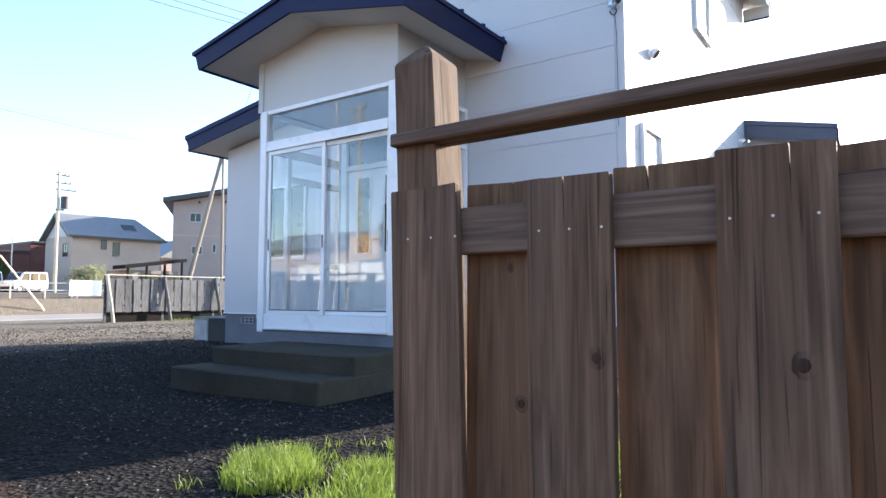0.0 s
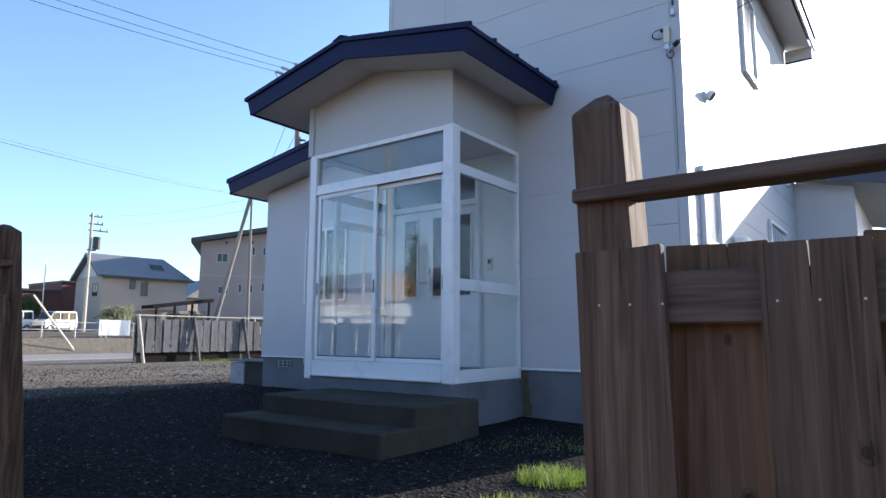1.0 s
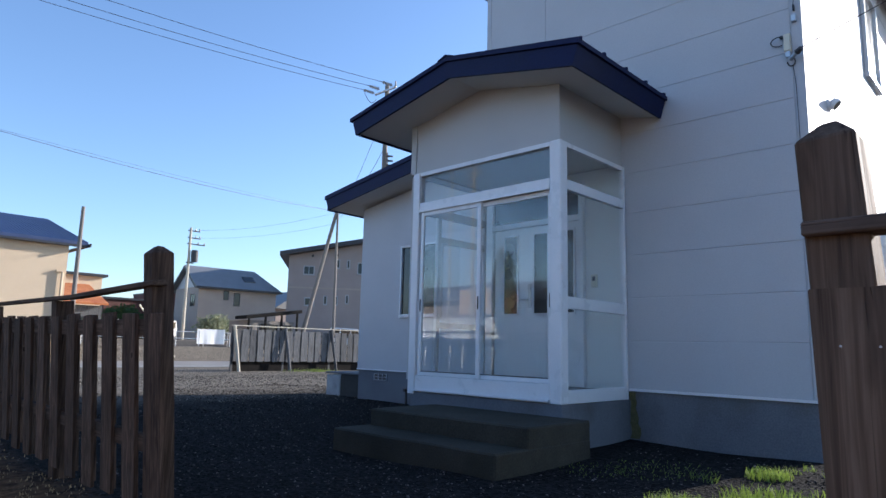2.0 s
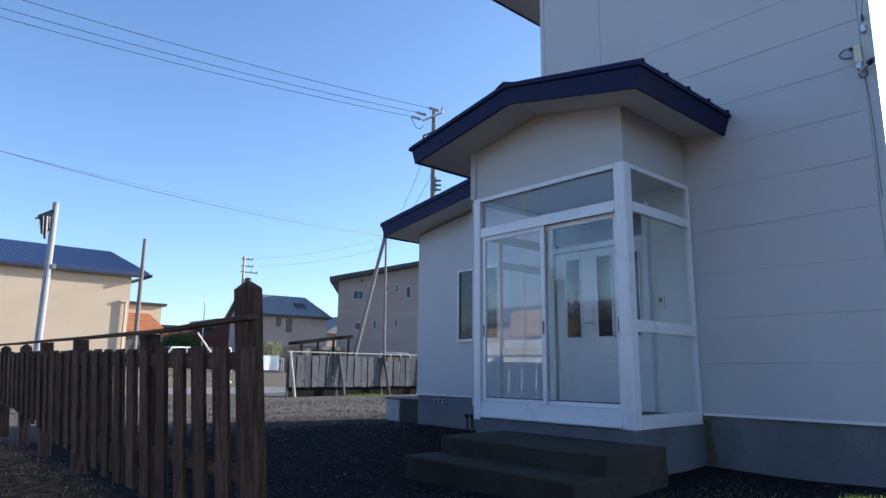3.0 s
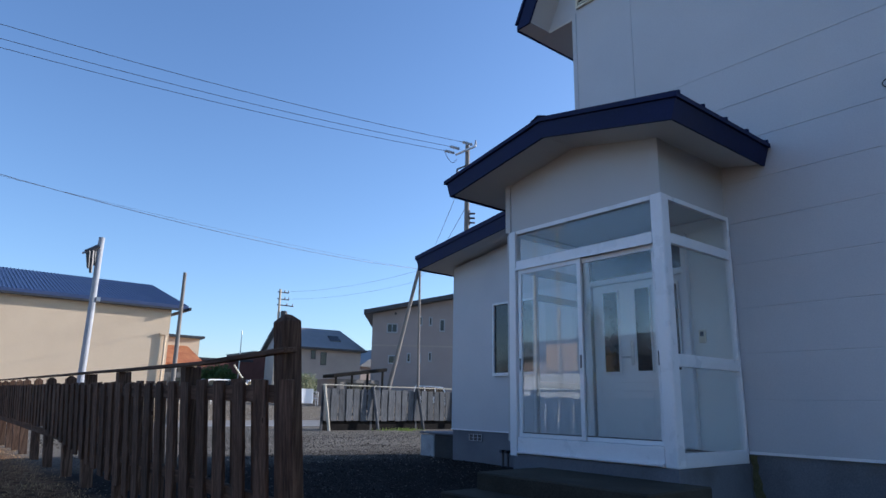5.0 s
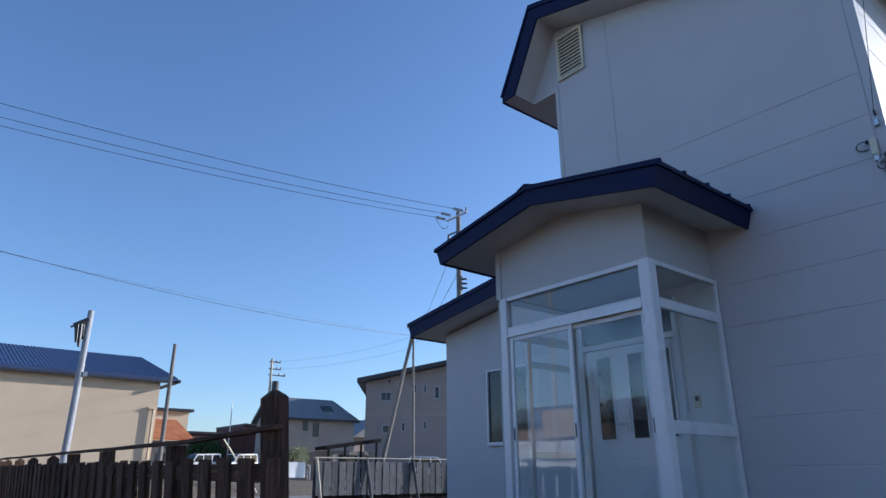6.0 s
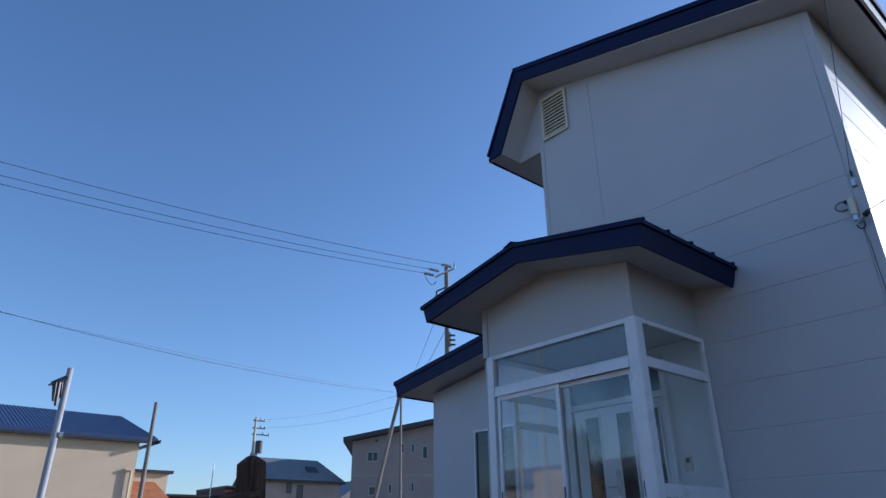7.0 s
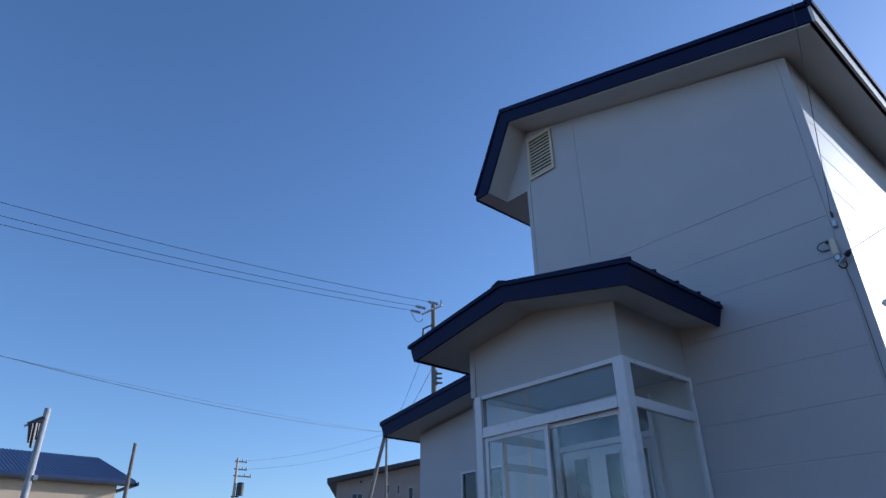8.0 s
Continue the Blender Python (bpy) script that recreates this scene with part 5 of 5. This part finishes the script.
railing()
banner = thing("white_banner", (-44.4, 22.3, 0.7), "creased white sheet tied to the street railing", "banner")
sheet = bmesh.new()
bmesh.ops.create_grid(sheet, x_segments=16, y_segments=8, size=0.5, matrix=Matrix.Translation((-44.4, 21.9, 1.42)) @ Matrix.Rotation(math.pi / 2, 4, "Y") @ Matrix.Diagonal((1.05, 2.1, 1, 1)))
for v in sheet.verts:
    v.co.x += 0.03 * math.sin(v.co.y * 7) * (1.8 - v.co.z)
bmesh.ops.solidify(sheet, geom=sheet.faces[:], thickness=0.01)
part("sheet", sheet, CARWHITE, banner)
for yy in (21.02, 23.18):
    part("leg", tubed((-44.4, yy, 0.6), (-44.4, yy, 1.82), 0.025), STEEL, banner)
fr = thing("slanted_bar", (-43.2, 18.6, 0.1), "pale guard tube on a slanting stay beyond the street", "bar")
part("shaft", tubed((-43.0, 18.75, 0.0), (-43.0, 16.2, 3.3), 0.055), CREAM, fr)


# ---- plants ----
def crown(bm, centre, size, count, leaf, seed):
    rnd = random.Random(seed)
    c = Vector(centre)
    for _ in range(count):
        d = Vector((rnd.gauss(0, 1), rnd.gauss(0, 1), rnd.gauss(0, 1))).normalized()
        lump = 0.72 + 0.42 * noise.noise(d * 1.9 + Vector((seed, 0, 0)))
        p = c + Vector((d.x * size[0], d.y * size[1], d.z * size[2])) * lump * rnd.uniform(0.35, 1.0) ** 0.5
        q = Euler((rnd.uniform(0, 6), rnd.uniform(0, 6), rnd.uniform(0, 6))).to_matrix()
        s_ = leaf * rnd.uniform(0.6, 1.4)
        vs = [bm.verts.new(p + q @ Vector(v) * s_) for v in ((-0.5, 0, 0), (0, -0.3, 0.06), (0.5, 0, 0), (0, 0.3, 0.06))]
        bm.faces.new(vs)


def tree(at, h, size, label, seed, leaf=0.22, count=2600, mat_=None, name="tree", category="tree"):
    t = thing(name, at, label, category, "trees")
    x, y, z = at
    rnd = random.Random(seed)
    bm = tubed((x, y, z - 0.2), (x + 0.1, y, z + h * 0.55), 0.03 * h, 0.015 * h, 8)
    for i in range(6):
        a = i * 1.05 + rnd.uniform(-0.3, 0.3)
        tube(bm, (x + 0.05, y, z + h * (0.3 + 0.04 * i)), (x + math.cos(a) * size[0] * 0.6, y + math.sin(a) * size[1] * 0.6, z + h * (0.55 + 0.05 * i)), 0.012 * h, 0.004 * h, 6)
    part("trunk", bm, BARK, t)
    bm = bmesh.new()
    crown(bm, (x, y, z + h - size[2] * 0.8), size, count, leaf, seed)
    part("crown", bm, mat_ or LEAF, t)


tree((1.6, 25.5, 0), 7.3, (2.0, 1.9, 2.6), "dark leafy tree behind the annex", 2)
tree((-71, 25.2, 0.5), 4.2, (2.6, 2.6, 1.9), "rounded dark green tree by the far street", 4, 0.3)
tree((-52.4, 26.0, 0.7), 2.7, (1.5, 2.0, 1.2), "pale flowering garden shrub", 6, 0.2, 2200, LEAFLIGHT, "garden_shrub", "shrub")
tree((-53.0, 29.0, 0.7), 2.3, (1.5, 2.4, 1.1), "dark green garden shrub", 7, 0.2, 1800, LEAF, "garden_shrub", "shrub")
tree((-19.7, -14.0, 0), 5.9, (0.75, 0.75, 2.6), "slender dark tree across the lane", 9, 0.22, 2600)
# Two unseen trees, added to block low sky from the house wall.
tree((-12, -17, 0), 6.5, (2.2, 2.2, 3.0), "unseen broad leafy tree, added across the lane", 10, 0.25, 2600)
tree((1.5, -15, 0), 7.5, (3.0, 2.4, 3.3), "unseen broad leafy tree, added across the lane", 12, 0.28, 3000)
# Both poles wear SUNPOLE, which has their sunlight in its colour.
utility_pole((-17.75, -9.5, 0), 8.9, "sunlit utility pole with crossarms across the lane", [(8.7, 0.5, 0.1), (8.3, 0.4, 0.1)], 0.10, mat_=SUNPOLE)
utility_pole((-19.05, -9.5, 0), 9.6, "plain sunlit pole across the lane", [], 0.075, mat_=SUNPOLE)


def blades(bm, x, y, n, h, spread, rnd, width=0.0026):
    for _ in range(n):
        a, r = rnd.uniform(0, 6.28), spread * math.sqrt(rnd.random())
        px, py = x + math.cos(a) * r, y + math.sin(a) * r
        pz = ground_height(px, py) - 0.015
        hh = h * rnd.uniform(0.45, 1.15)
        lx, ly = rnd.gauss(0, 0.35) * hh, rnd.gauss(0, 0.35) * hh
        w = rnd.uniform(0, 6.28)
        dx, dy = math.cos(w) * width, math.sin(w) * width
        b0, b1 = bm.verts.new((px - dx, py - dy, pz)), bm.verts.new((px + dx, py + dy, pz))
        m0, m1 = bm.verts.new((px + lx * 0.4 - dx * 0.8, py + ly * 0.4 - dy * 0.8, pz + hh * 0.6)), bm.verts.new((px + lx * 0.4 + dx * 0.8, py + ly * 0.4 + dy * 0.8, pz + hh * 0.6))
        t = bm.verts.new((px + lx, py + ly, pz + hh))
        bm.faces.new((b0, b1, m1, m0))
        bm.faces.new((m0, m1, t))


def plants():
    rnd = random.Random(11)
    bm = bmesh.new()
    for x, y, n, h, s_ in ((-2.38, 2.42, 520, 0.12, 0.22), (-2.12, 2.2, 620, 0.13, 0.24), (-1.72, 2.5, 520, 0.12, 0.22), (-1.5, 2.12, 520, 0.12, 0.24), (-1.95, 3.15, 220, 0.08, 0.2), (-1.3, 2.75, 420, 0.11, 0.28), (-2.05, 3.95, 420, 0.11, 0.26), (-1.75, 4.5, 420, 0.11, 0.28), (-2.0, 5.35, 220, 0.09, 0.18), (-2.75, 5.1, 150, 0.032, 0.45), (-3.15, 4.7, 70, 0.028, 0.3), (-1.2, 5.6, 420, 0.11, 0.45), (-0.6, 3.5, 600, 0.11, 0.6), (0.3, 2.4, 700, 0.12, 0.6), (0.4, 4.5, 500, 0.11, 0.7), (-1.0, 1.75, 500, 0.12, 0.28)):
        blades(bm, x, y, int(n * 1.7), h * 0.9, s_, rnd)
    for _ in range(110):
        x, y = rnd.uniform(-2.5, 3), rnd.uniform(1.5, 7)
        blades(bm, x, y, 14, 0.07, 0.07, rnd)
    for _ in range(16):
        blades(bm, -26.4 + rnd.uniform(-0.3, 0.6), 18.2 + rnd.gauss(0, 0.7), 12, 0.16, 0.3, rnd, 0.01)
    single("grass", bm, GRASS, "tufts of fresh sunlit grass in the gravel", "grass", kind="stuff")
    bm = bmesh.new()
    for _ in range(1300):
        blades(bm, rnd.uniform(-19, -4.6), rnd.uniform(-2.2, 1.35), 11, 0.028, 0.2, rnd, 0.004)
    single("dry_grass", bm, DRY, "flattened dry straw along the fence", "grass", kind="stuff")


def stones():
    rnd = random.Random(21)
    verts, faces = [[], []], [[], []]
    shape = [(math.cos(k * 1.2566), math.sin(k * 1.2566), 0.0) for k in range(5)] + [(0.55 * math.cos(k * 1.2566 + 0.5), 0.55 * math.sin(k * 1.2566 + 0.5), 0.5) for k in range(5)]
    tri = [(k, (k + 1) % 5, 5 + (k + 1) % 5, 5 + k) for k in range(5)] + [(5, 6, 7, 8, 9)]
    n = 0
    while n < 62000:
        if n < 44000:
            y = rnd.uniform(1.3, 9.5)
            x = rnd.uniform(-14.5, 1.0) if y > 5 else rnd.uniform(-9.5, 0.6)
        else:
            y = rnd.uniform(2.0, 19.0)
            x = rnd.uniform(-26.5, -9.0)
        if (x > -6.0 and y > 5.0 and x < -1.8 and y > 6.3) or (-5.5 < x < -3.4 and y > 3.72) or (-10.2 < x < -5.7 and y > 7.7) or (-5.9 < x < -3.7 and y > 5.05):
            continue
        r = (0.005 + 0.011 * rnd.random() ** 2) * (1.0 if n < 44000 else 1.7)
        e = Euler((rnd.gauss(0, 0.35), rnd.gauss(0, 0.35), rnd.uniform(0, 6))).to_matrix()
        c = Vector((x, y, ground_height(x, y) - 0.014 + r * 0.2))
        far = 1 if x < -9.6 - 2.2 * rnd.random() else 0
        o = len(verts[far])
        sq = rnd.uniform(0.6, 1.0)
        for v in shape:
            verts[far].append(tuple(c + e @ (Vector((v[0], v[1] * sq, v[2])) * r * rnd.uniform(0.8, 1.2))))
        faces[far] += [tuple(o + i for i in f) for f in tri]
        n += 1
    # One gravel in two tones: shade and sunlight are put into the colour.
    kinds = (("loose dark grey crushed stones on the yard", (0.021, 0.0185, 0.017), (0.058, 0.0515, 0.0475), 0.45, 4.2), ("loose tan gravel by the street fence, paled as if sunlit", (0.06, 0.052, 0.041), (0.15, 0.132, 0.106), 0.3, 4.0))
    for k, (label, lo, hi, least, most) in enumerate(kinds):
        me = bpy.data.meshes.new("gravel_stones")
        me.from_pydata(verts[k], [], faces[k])
        m = surface("gravel_stone", lo, hi, 9, 0.9, 0.2, 90)
        nn, ll = m.node_tree.nodes, m.node_tree.links
        g = nn.new("ShaderNodeNewGeometry")
        hs = nn.new("ShaderNodeHueSaturation")
        pw = nn.new("ShaderNodeMath")
        pw.operation = "POWER"
        pw.inputs[1].default_value = 4.0
        mr = nn.new("ShaderNodeMapRange")
        mr.inputs[3].default_value, mr.inputs[4].default_value = least, most
        ll.new(g.outputs["Random Per Island"], pw.inputs[0])
        ll.new(pw.outputs[0], mr.inputs[0])
        ll.new(mr.outputs[0], hs.inputs["Value"])
        b = nn["Principled BSDF"]
        b.inputs["Specular IOR Level"].default_value = 0.08
        ll.new(b.inputs["Base Color"].links[0].from_socket, hs.inputs["Color"])
        ll.new(hs.outputs[0], b.inputs["Base Color"])
        me.materials.append(m)
        tagged(new("gravel_stones", me), label, "gravel", kind="stuff")


plants()
stones()
